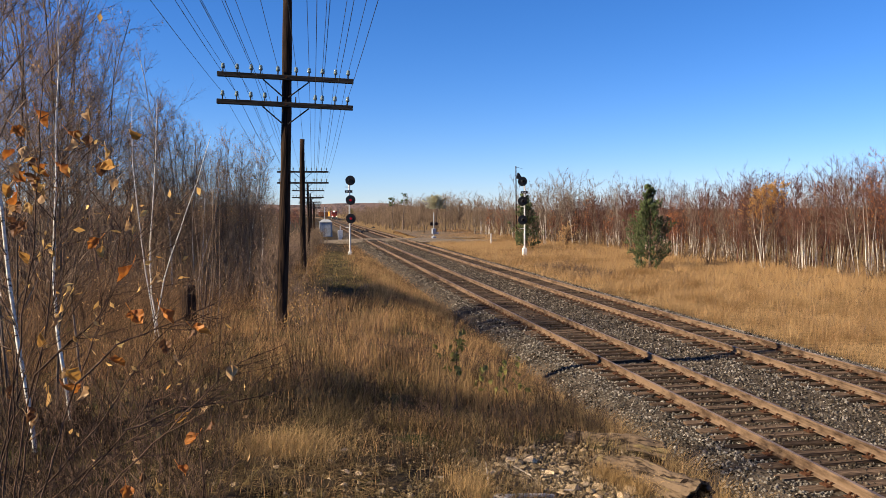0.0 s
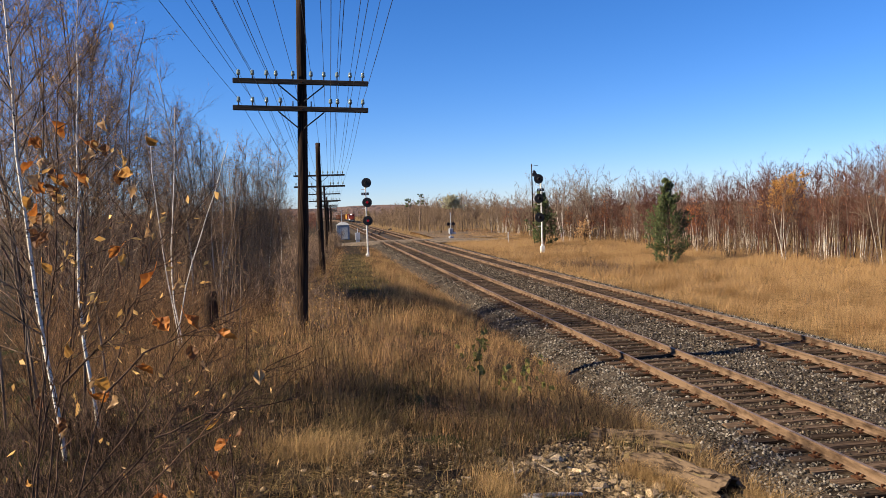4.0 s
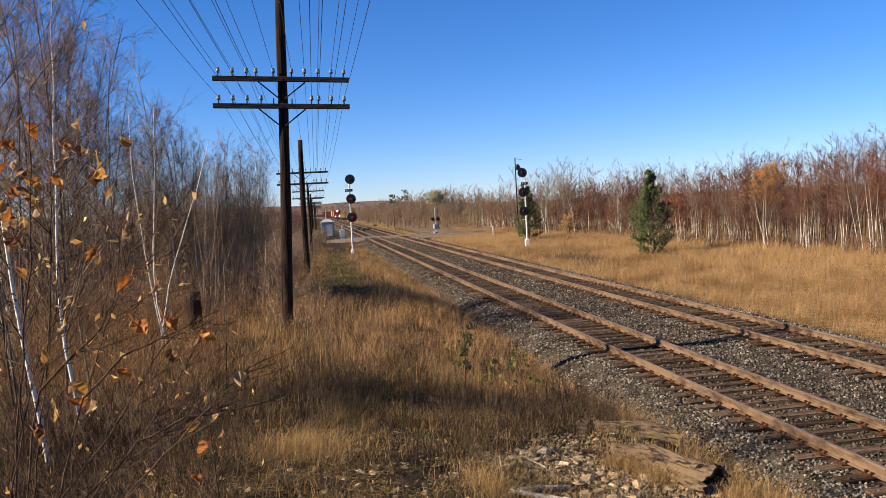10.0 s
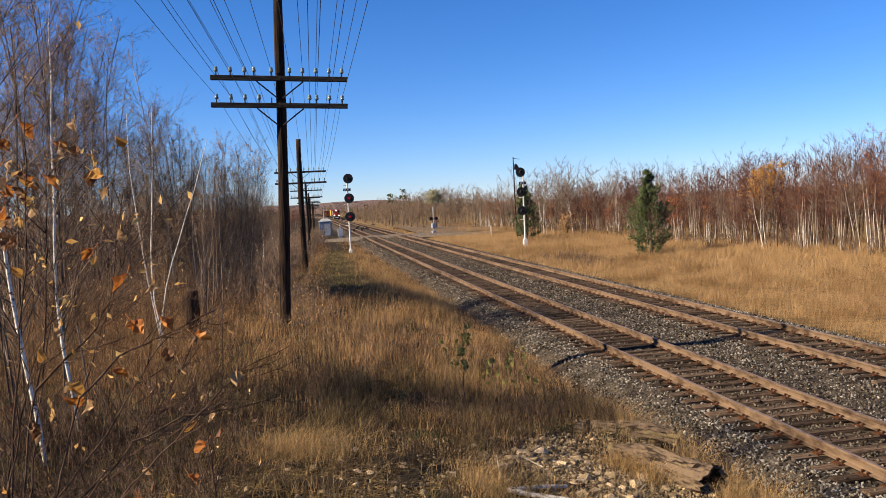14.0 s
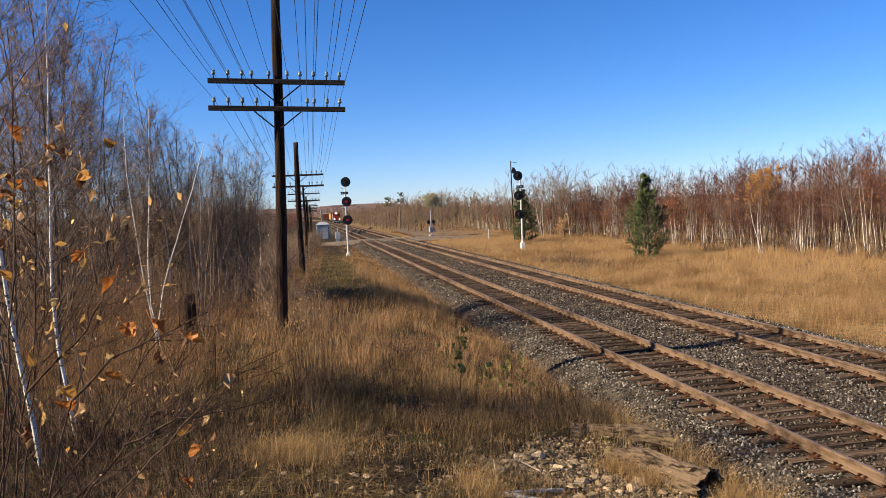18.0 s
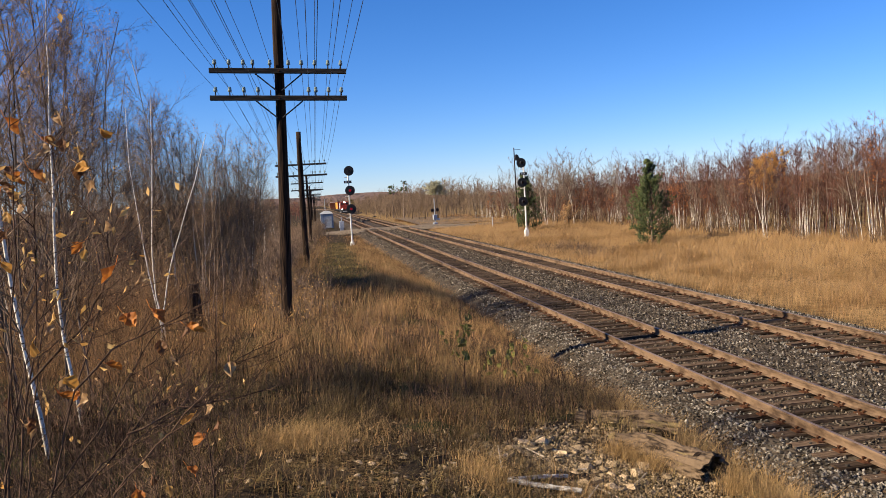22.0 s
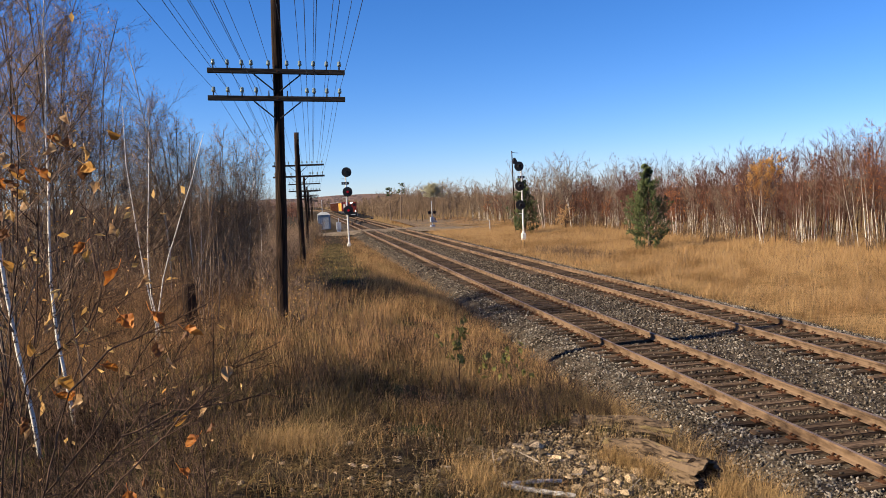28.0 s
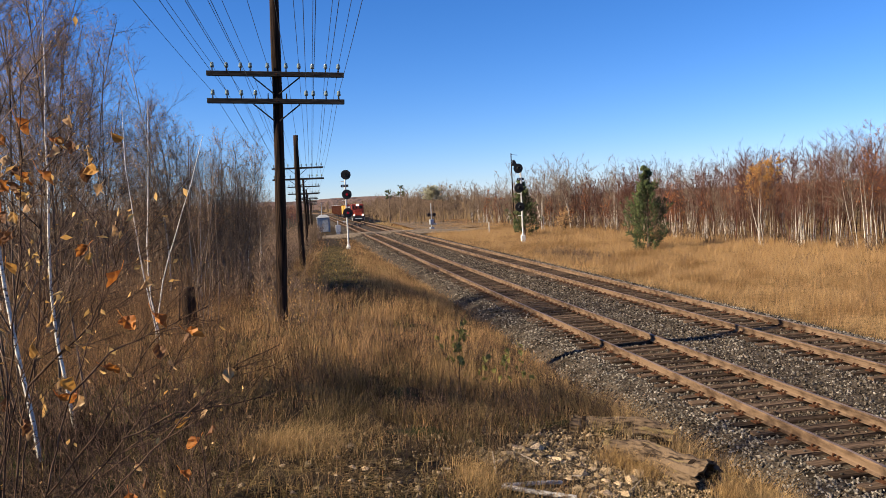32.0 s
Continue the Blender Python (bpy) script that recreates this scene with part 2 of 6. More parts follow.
GRASS_GREEN = surface("short_green_grass", (0.066, 0.056, 0.023), (0.25, 0.190, 0.082), 1.2, 0.8, 0, coarse=0.6, island=0.4, thin=0.25)
LOG_WOOD = surface("weathered_log_wood", (0.0224, 0.016, 0.0115), (0.134, 0.0952, 0.0625), 16, 0.9, 1.0, coarse=0.9, stretch=(0.5, 2, 2), spots=(0.16, 0.12, 0.06), spot_scale=5, spot_size=0.42)
ROTTEN = surface("rotten_dark_heartwood", (0.010, 0.007, 0.005), (0.045, 0.030, 0.020), 16, 0.95, 0.8)
ROAD = surface("worn_grey_road", (0.09, 0.0713, 0.0525), (0.188, 0.15, 0.111), 4, 0.95, 0.3, coarse=0.7)
YARD = surface("trodden_yard_gravel", (0.0525, 0.0375, 0.024), (0.15, 0.112, 0.0788), 2.5, 0.95, 0.5, coarse=0.9, spots=(0.17, 0.115, 0.05), spot_scale=0.8, spot_size=0.42)
LOCO_RED = surface("red_locomotive_paint", (0.113, 0.0131, 0.00889), (0.202, 0.0238, 0.0131), 2, 0.5, 0, coarse=0.4)
LOCO_BLACK = surface("black_locomotive_paint", (0.010, 0.010, 0.011), (0.035, 0.033, 0.033), 3, 0.5, 0)
LOCO_WHITE = surface("white_locomotive_paint", (0.44, 0.432, 0.4), (0.6, 0.592, 0.56), 3, 0.5, 0)
YELLOW = surface("yellow_paint", (0.44, 0.216, 0.02), (0.6, 0.336, 0.04), 2, 0.6, 0)
BOXCAR = surface("brown_boxcar_paint", (0.072, 0.0288, 0.0176), (0.136, 0.0544, 0.0336), 1, 0.75, 0.1, stretch=(1, 1, 0.3))
GLASS_DARK = surface("dark_window_glass", (0.012, 0.014, 0.016), (0.03, 0.03, 0.034), 5, 0.08, 0)
HILL = surface("far_wooded_hill", (0.0562, 0.0465, 0.051), (0.143, 0.101, 0.09), 0.22, 1.0, 0, coarse=0.9)


def insulator_glass():
    m = surface("pale_insulator_glass", (0.17, 0.22, 0.205), (0.33, 0.40, 0.375), 20, 0.08, 0)
    m.node_tree.nodes["Principled BSDF"].inputs["Transmission Weight"].default_value = 0.35
    return m


INSULATOR = insulator_glass()


# ---- builders ----
def mesh_of(name, verts, faces, material, smooth=False):
    me = bpy.data.meshes.new(name)
    me.from_pydata([tuple(v) for v in verts], [], faces)
    me.materials.append(material)
    if smooth:
        me.shade_smooth()
    me.update()
    return me


def tri_mesh(name, verts, tris, material):
    """A large mesh of triangles from two arrays."""
    me = bpy.data.meshes.new(name)
    me.vertices.add(len(verts))
    me.vertices.foreach_set("co", np.asarray(verts, np.float32).ravel())
    me.loops.add(len(tris) * 3)
    me.loops.foreach_set("vertex_index", np.asarray(tris, np.int32).ravel())
    me.polygons.add(len(tris))
    me.polygons.foreach_set("loop_start", np.arange(0, len(tris) * 3, 3, dtype=np.int32))
    me.materials.append(material)
    me.update(calc_edges=True)
    return me


def child(name, me, parent, label="", m=None):
    ob = new(name, me)
    ob.parent = parent
    if m is not None:
        ob.matrix_basis = m
    return tagged(ob, label)


def part(name, bm, material, parent, label="", smooth=False, m=None):
    me = bpy.data.meshes.new(name)
    bm.to_mesh(me)
    bm.free()
    me.materials.append(material)
    if smooth:
        me.shade_smooth()
    return child(name, me, parent, label, m)


def thing(name, m, label, category, group="", kind=""):
    ob = new(name)
    ob.empty_display_size = 0.2
    ob.matrix_basis = m
    return tagged(ob, label, category, group, kind)


def box(bm, x0, y0, z0, x1, y1, z1, bevel=0.0):
    m = Matrix.Translation(((x0 + x1) / 2, (y0 + y1) / 2, (z0 + z1) / 2)) @ Matrix.Diagonal((x1 - x0, y1 - y0, z1 - z0, 1))
    made = bmesh.ops.create_cube(bm, size=1, matrix=m)
    if bevel:
        edges = list({e for v in made["verts"] for e in v.link_edges})
        bmesh.ops.bevel(bm, geom=edges, offset=bevel, segments=1, affect="EDGES")
    return bm


def cyl(bm, a, b, r0, r1=None, n=12):
    """A tapered round bar from a to b."""
    a, b = Vector(a), Vector(b)
    turn = (b - a).to_track_quat("Z", "Y").to_matrix().to_4x4()
    bmesh.ops.create_cone(bm, cap_ends=True, segments=n, radius1=r0, radius2=r0 if r1 is None else r1, depth=(b - a).length,
                          matrix=Matrix.Translation((a + b) / 2) @ turn)
    return bm


def lathe(bm, rings, n=12):
    """A turned shape from (radius, height) pairs, closed at both ends."""
    loops = [[bm.verts.new((r * math.cos(2 * math.pi * i / n), r * math.sin(2 * math.pi * i / n), z)) for i in range(n)] for r, z in rings]
    for p, q in zip(loops, loops[1:]):
        for i in range(n):
            bm.faces.new((p[i], p[(i + 1) % n], q[(i + 1) % n], q[i]))
    bm.faces.new(loops[0][::-1])
    bm.faces.new(loops[-1])
    return bm


def unit(a):
    return a / np.maximum(np.linalg.norm(a, axis=-1, keepdims=True), 1e-9)


def spikes(p, q, r0):
    """Arrays of three-sided points from p to q."""
    d = unit(q - p)
    ref = np.where(np.abs(d[:, 2:3]) > 0.9, np.array([[1.0, 0, 0]]), np.array([[0, 0, 1.0]]))
    u = unit(np.cross(d, ref))
    w = np.cross(d, u)
    r = np.reshape(r0, (-1, 1)) * np.ones((len(p), 1))
    v = np.stack([p + u * r, p + (-0.5 * u + 0.87 * w) * r, p + (-0.5 * u - 0.87 * w) * r, q], 1).reshape(-1, 3)
    f = np.array([[0, 1, 3], [1, 2, 3], [2, 0, 3]])
    return v, (f[None] + (np.arange(len(p)) * 4)[:, None, None]).reshape(-1, 3)


def merged(pieces):
    verts, tris, at = [], [], 0
    for v, f in pieces:
        verts.append(v)
        tris.append(f + at)
        at += len(v)
    return np.concatenate(verts), np.concatenate(tris)


def limbs(rng, base, way, length, m, bend, rise):
    """Crooked lines that grow from base: an array of points, one row a limb."""
    pts, d = [base], unit(way)
    for _ in range(m):
        d = unit(d + rng.normal(0, bend, d.shape) + np.array([0, 0, rise]))
        pts.append(pts[-1] + d * np.reshape(length, (-1, 1)) / m)
    return np.stack(pts, 1)


def shoots(rng, pts, k, lo, hi, angle):
    """Starts of k side shoots on each limb: base, way, share of the limb's length, index of the limb."""
    n, m = pts.shape[0], pts.shape[1] - 1
    who = np.repeat(np.arange(n), k)
    u = rng.uniform(lo, hi, n * k)
    i = np.minimum((u * m).astype(int), m - 1)
    a, b = pts[who, i], pts[who, i + 1]
    d = unit(b - a)
    side = unit(np.cross(d, rng.normal(0, 1, d.shape)))
    t = np.radians(rng.normal(angle, angle * 0.2, n * k))[:, None]
    return a + (b - a) * (u * m - i)[:, None], d * np.cos(t) + side * np.sin(t), u, who


def bars(pts, r0, r1, sides):
    m = pts.shape[1] - 1
    r0, r1 = np.reshape(r0, (-1, 1)) * np.ones((len(pts), 1)), np.reshape(r1, (-1, 1)) * np.ones((len(pts), 1))
    s = np.linspace(0, 1, m + 1)
    r = r0 + (r1 - r0) * s
    way = np.empty_like(pts)
    way[:, 1:-1] = pts[:, 2:] - pts[:, :-2]
    way[:, 0], way[:, -1] = pts[:, 1] - pts[:, 0], pts[:, -1] - pts[:, -2]
    way = unit(way)
    mean = unit(pts[:, -1] - pts[:, 0])
    ref = np.where(np.abs(mean[:, 2:]) > 0.8, np.array([[1.0, 0.2, 0]]), np.array([[0, 0, 1.0]]))[:, None]
    e1 = unit(np.cross(way, ref * np.ones_like(way)))
    e2 = np.cross(way, e1)
    a = 2 * np.pi * np.arange(sides) / sides
    v = pts[:, :, None] + (e1[:, :, None] * np.cos(a)[:, None] + e2[:, :, None] * np.sin(a)[:, None]) * r[:, :, None, None]
    i, j = np.meshgrid(np.arange(m), np.arange(sides), indexing="ij")
    p, q = (i * sides + j).ravel(), (i * sides + (j + 1) % sides).ravel()
    f = np.concatenate([np.stack([p, q, q + sides], 1), np.stack([p, q + sides, p + sides], 1)])
    cap = np.array([[m * sides, m * sides + k, m * sides + k + 1] for k in range(1, sides - 1)])
    f = np.concatenate([f, cap])
    return v.reshape(-1, 3), (f[None] + (np.arange(len(pts)) * (m + 1) * sides)[:, None, None]).reshape(-1, 3)


def leaflets(rng, at, size):
    """Small folded leaves, four triangles each, at the given places."""
    n = len(at)
    d = unit(rng.normal(0, 1, (n, 3)) + np.array([0, 0, -0.5]))
    s = unit(np.cross(d, rng.normal(0, 1, (n, 3))))
    up = np.cross(d, s)
    z = np.reshape(size, (-1, 1)) * np.ones((n, 1))
    v = np.stack([at, at + (d * 0.38 + s * 0.26 + up * 0.16) * z, at + (d + up * 0.12) * z, at + (d * 0.48 - s * 0.23 + up * 0.10) * z, at + d * 0.5 * z], 1).reshape(-1, 3)
    f = np.array([[0, 1, 4], [1, 2, 4], [2, 3, 4], [3, 0, 4]])
    return v, (f[None] + (np.arange(n) * 5)[:, None, None]).reshape(-1, 3)


# ---- ground ----
def smooth(a, b, x):
    t = np.clip((np.asarray(x, float) - a) / (b - a), 0, 1)
    return t * t * (3 - 2 * t)


def shift(y):
    """How far the tracks swing to the right of their straight line."""
    y = np.asarray(y, float)
    return -60 * smooth(430, 1200, y)


BANK_Y = [-80, 0, 18, 32, 47, 62, 75, 95, 115, 200]
BANK_Z = [2.3, 1.9, 1.45, 1.0, 0.62, 0.25, 0.0, -0.1, -0.25, -0.3]


def ground_z(x, y):
    """The height of the ground: a bank to the left that falls along the line, the track bed, the meadow to the right."""
    x, y = np.asarray(x, float), np.asarray(y, float)
    s = shift(y)
    bank = np.interp(y, BANK_Y, BANK_Z)
    left = np.clip((-2.1 + s - x) / np.interp(y, [8, 11, 15], [2.1, 2.5, 3.5]), 0, 1)
    left = 0.6 * left + 0.4 * left * left * (3 - 2 * left)
    bench = np.minimum(bank, 0.9)
    z = -0.42 + (bench + 0.42) * left + (bank - bench) * smooth(-4.4, -9.0, x)
    z = z + 0.6 * smooth(6.5, 0.5, y) * smooth(-4.0, -6.5, x) * smooth(-40, -8, y)
    z = z + 0.35 * smooth(-11, -22, x) * smooth(120, 60, y)
    z = z + 0.25 * smooth(8, 24, x - s)
    z = z + 0.05 * np.sin(x * 0.9 + 1.3 * np.sin(y * 0.4)) * np.cos(y * 0.7) * (left > 0)
    return z


def axis(*spans):
    return np.unique(np.concatenate([np.arange(a, b, s) for a, b, s in spans] + [[spans[-1][1]]]))


def build_ground():
    xs = axis((-3000, -400, 260), (-400, -60, 40), (-60, -16, 2), (-16, 8, 0.25), (8, 40, 1.5), (40, 400, 30), (400, 3000, 260))
    ys = axis((-400, -20, 38), (-20, 2, 1.0), (2, 26, 0.25), (26, 130, 1.5), (130, 400, 12), (400, 4500, 200))
    gx, gy = np.meshgrid(xs, ys)
    gz = ground_z(gx, gy) + 0.03 * np.random.default_rng(2).normal(0, 1, gx.shape) * ((gx < -2.5) & (gy < 26) & (gx > -16))
    v = np.stack([gx, gy, gz], -1).reshape(-1, 3)
    w = len(xs)
    a = (np.arange(len(ys) - 1)[:, None] * w + np.arange(w - 1)[None]).ravel()
    f = np.concatenate([np.stack([a, a + 1, a + 1 + w], 1), np.stack([a, a + 1 + w, a + w], 1)])
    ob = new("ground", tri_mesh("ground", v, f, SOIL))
    tagged(ob, "brown autumn soil with moss, litter and dry grass", "ground", kind="structure")


build_ground()


# ---- track bed, rails, ties ----
def ribbon(profile, ys, name, material, dx=0.0, ripple=0.0):
    """A long mesh that carries a profile of (x, z) pairs along the line."""
    n, verts, faces = len(profile), [], []
    for k, y in enumerate(ys):
        s = float(shift(y)) + dx
        wob = ripple * math.sin(y * 1.7) * math.sin(y * 0.53)
        verts += [(s + x + wob, y, z) for x, z in profile]
    for k in range(len(ys) - 1):
        for i in range(n - 1):
            a = k * n + i
            faces.append((a, a + 1, a + 1 + n, a + n))
    return verts, faces


LINE_Y = [float(a) for a in axis((-12, 60, 1.5), (60, 130, 4), (130, 420, 8), (420, 900, 40))]


def build_ballast():
    profile = [(-3.2, -0.6), (-2.6, -0.34), (-1.9, -0.09), (-1.4, -0.02), (-1.1, -0.055), (-0.7, -0.06), (0.0, -0.055), (0.7, -0.06), (1.1, -0.055), (1.4, -0.03), (2.1, -0.06),
               (2.8, -0.03), (3.15, -0.055), (3.5, -0.06), (4.25, -0.055), (5.0, -0.06), (5.35, -0.055), (5.7, -0.03), (6.2, -0.10), (6.9, -0.36), (7.5, -0.6)]
    v, f = ribbon(profile, LINE_Y, "ballast", BALLAST)
    ob = new("track_bed", mesh_of("track_bed", v, f, BALLAST))
    tagged(ob, "grey crushed stone track bed under two tracks", "track bed", kind="structure")


RAIL_PROFILE = [(-0.070, 0.020), (-0.070, 0.032), (-0.018, 0.048), (-0.010, 0.070), (-0.010, 0.130), (-0.036, 0.146), (-0.036, 0.178), (-0.028, 0.190),
                (0.028, 0.190), (0.036, 0.178), (0.036, 0.146), (0.010, 0.130), (0.010, 0.070), (0.018, 0.048), (0.070, 0.032), (0.070, 0.020)]
TIE_STEP = 0.5


def tie_mesh(seed):
    rng = random.Random(seed)
    bm = box(bmesh.new(), -1.30, -0.112, -0.17, 1.30, 0.112, 0.0, 0.012)
    for v in bm.verts:
        v.co += Vector((rng.uniform(-0.03, 0.03), rng.uniform(-0.012, 0.012), rng.uniform(-0.008, 0.004)))
    me = bpy.data.meshes.new("tie")
    bm.to_mesh(me)
    bm.free()
    me.materials.append(TIE)
    return me


def plate_mesh():
    bm = box(bmesh.new(), -0.17, -0.09, 0.0, 0.17, 0.09, 0.022, 0.004)
    for x, y in ((-0.088, -0.055), (-0.088, 0.055), (0.088, -0.05), (0.088, 0.06)):
        box(bm, x - 0.010, y - 0.010, 0.02, x + 0.010, y + 0.010, 0.058)
        sx = 0.016 if x < 0 else -0.016
        box(bm, x - 0.018 + sx, y - 0.016, 0.050, x + 0.018 + sx, y + 0.016, 0.068)
    me = bpy.data.meshes.new("tie_plate")
    bm.to_mesh(me)
    bm.free()
    me.materials.append(PLATE)
    return me


def build_track(centre, label, ties, plates):
    rng = random.Random(int(centre * 10) + 5)
    track = thing("railway_track", pose(0, 0, 0), label, "railway track", "parallel railway tracks")
    for side in (-0.7525, 0.7525):
        v, f = ribbon(RAIL_PROFILE, LINE_Y, "rail", RUST, centre + side, 0.006)
        me = mesh_of("rail", v, f, RUST)
        me.materials.append(RAIL_TOP)
        for k, poly in enumerate(me.polygons):
            poly.material_index = 1 if k % 15 in (7, 8) else 0
        child("rail", me, track, "rusty steel rail with a worn head")
    y = 5.0
    while y < 110:
        m = pose(centre + float(shift(y)) + rng.uniform(-0.05, 0.05), y + rng.uniform(-0.04, 0.04), rng.uniform(0.0, 0.018), 0, 0, rng.uniform(-1.2, 1.2))
        child("tie", rng.choice(ties), track, m=m)
        if y < 36:
            for side in (-0.7525, 0.7525):
                child("tie_plate", plates, track, m=pose(centre + side + float(shift(y)), m.translation.y, 0.002))
        y += TIE_STEP
    bm = bmesh.new()
    while y < 400:
        s = centre + float(shift(y))
        box(bm, s - 1.3, y - 0.11, -0.15, s + 1.3, y + 0.11, 0)
        y += TIE_STEP * 1.2
    tagged(part("tie_bed", bm, TIE, track), kind="stuff")


def pebbles(rng, x, y, z, size):
    """Crushed stones: eight-sided lumps, squeezed and turned at random."""
    n = len(x)
    oct_v = np.array([[1, 0, 0], [-1, 0, 0], [0, 1, 0], [0, -1, 0], [0, 0, 1], [0, 0, -1.0]])
    v = oct_v[None] * rng.uniform(0.45, 1.15, (n, 6, 1)) + rng.normal(0, 0.16, (n, 6, 3))
    q = unit(rng.normal(0, 1, (n, 4)))
    w, a, b, c = q.T
    turn = np.stack([1 - 2 * (b * b + c * c), 2 * (a * b - c * w), 2 * (a * c + b * w), 2 * (a * b + c * w), 1 - 2 * (a * a + c * c), 2 * (b * c - a * w),
                     2 * (a * c - b * w), 2 * (b * c + a * w), 1 - 2 * (a * a + b * b)], 1).reshape(n, 3, 3)
    v = np.einsum("nij,nkj->nki", turn, v) * np.reshape(size, (-1, 1, 1)) + np.stack([x, y, z], 1)[:, None]
    f = np.array([[0, 2, 4], [2, 1, 4], [1, 3, 4], [3, 0, 4], [2, 0, 5], [1, 2, 5], [3, 1, 5], [0, 3, 5]])
    return v.reshape(-1, 3), (f[None] + (np.arange(n) * 6)[:, None, None]).reshape(-1, 3)


BED_X = [-3.2, -2.6, -1.9, -1.4, -1.1, -0.7, 0.7, 1.1, 1.4, 2.1, 2.8, 3.15, 3.55, 4.95, 5.35, 5.7, 6.2, 6.9, 7.5]
BED_Z = [-0.6, -0.34, -0.09, -0.02, -0.05, -0.05, -0.05, -0.05, -0.03, -0.06, -0.03, -0.05, -0.05, -0.05, -0.05, -0.03, -0.10, -0.36, -0.6]


def scatter_ballast():
    rng = np.random.default_rng(3)
    n = 84000
    y = 6.0 * (112 / 6.0) ** rng.uniform(0, 1, n)
    x = rng.uniform(-3.3, 7.4, n)
    ok = (np.abs(np.abs(x) - 0.7525) > 0.11) & (np.abs(np.abs(x - 4.25) - 0.7525) > 0.11)
    on_tie = (np.abs((y - 5.0 + 0.25) % TIE_STEP - 0.25) < 0.085) & ((np.abs(x) < 1.3) | (np.abs(x - 4.25) < 1.3))
    ok &= ~on_tie | (rng.uniform(0, 1, n) < 0.16)
    ok &= x > np.interp(y, [0, 12, 16, 30, 200], [-3.3, -3.1, -2.7, -1.95, -1.85]) + 0.25 * rng.normal(0, 1, n)
    x, y = x[ok], y[ok]
    size = rng.uniform(0.018, 0.042, len(x)) * (np.maximum(y, 12) / 12) ** 0.36
    over = np.where(on_tie[ok], 0.05, 0.0)
    inner = np.minimum(np.abs(x), np.abs(x - 4.25)) < 0.72 + 0.2 * rng.uniform(-1, 1, len(x))
    inner |= (np.abs(x - 2.1) < 0.7) & (rng.uniform(0, 1, len(x)) < 0.6)
    inner |= rng.uniform(0, 1, len(x)) < 0.75 * smooth(20, 50, y)
    for name, pick, material, label in (("ballast_stones", ~inner, STONE, "loose grey-brown crushed stone beside the rails"),
                                        ("soiled_ballast", inner, SOILED_STONE, "dark soiled crushed stone between the rails")):
        v, f = pebbles(rng, x[pick], y[pick], np.maximum(np.interp(x[pick], BED_X, BED_Z), np.where(x[pick] < -2.2, ground_z(x[pick], y[pick]), -9)) + size[pick] * 0.25 + over[pick], size[pick])
        tagged(new(name, tri_mesh(name, v, f, material)), label, "ballast", kind="stuff")


build_ballast()
scatter_ballast()
TIES = [tie_mesh(i) for i in range(6)]
PLATES = plate_mesh()
build_track(0.0, "rusty railway track on weathered wooden ties", TIES, PLATES)
build_track(4.25, "rusty second railway track on dark wooden ties", TIES, PLATES)


# ---- telegraph line ----
PINS = [-1.40, -1.09, -0.78, -0.57, -0.19, 0.22, 0.51, 0.81, 1.11, 1.40]
LOWER_PINS = [-1.40, -1.09, -0.78, -0.47, 0.66, 0.82, 1.11, 1.40]


def pole_mesh(height, r0, r1, seed, sink=0.6):
    rng = random.Random(seed)
    bm, n, rings = bmesh.new(), 14, []
    for k in range(15):
        u = k / 14
        r = r0 + (r1 - r0) * u
        cx, cy = 0.02 * math.sin(u * 5 + seed), 0.02 * math.cos(u * 4 + seed)
        rings.append([bm.verts.new((cx + math.cos(a) * r * rng.uniform(0.94, 1.05), cy + math.sin(a) * r * rng.uniform(0.94, 1.05), -sink + u * (height + sink)))
                      for a in (2 * math.pi * i / n for i in range(n))])
    for p, q in zip(rings, rings[1:]):
        for i in range(n):
            bm.faces.new((p[i], p[(i + 1) % n], q[(i + 1) % n], q[i]))
    bm.faces.new(rings[-1])
    return bm


def insulator_mesh():
    bm = lathe(bmesh.new(), [(0.018, 0.10), (0.034, 0.105), (0.046, 0.125), (0.046, 0.150), (0.036, 0.158), (0.040, 0.172), (0.038, 0.20), (0.026, 0.218), (0.006, 0.224)], 12)
    me = bpy.data.meshes.new("insulator")
    bm.to_mesh(me)
    bm.free()
    me.materials.append(INSULATOR)
    me.shade_smooth()
    return me


def pin_mesh():
    me = bpy.data.meshes.new("pin")
    bm = cyl(bmesh.new(), (0, 0, -0.02), (0, 0, 0.13), 0.016, 0.012, 8)
    bm.to_mesh(me)
    bm.free()
    me.materials.append(ARM_WOOD)
    return me


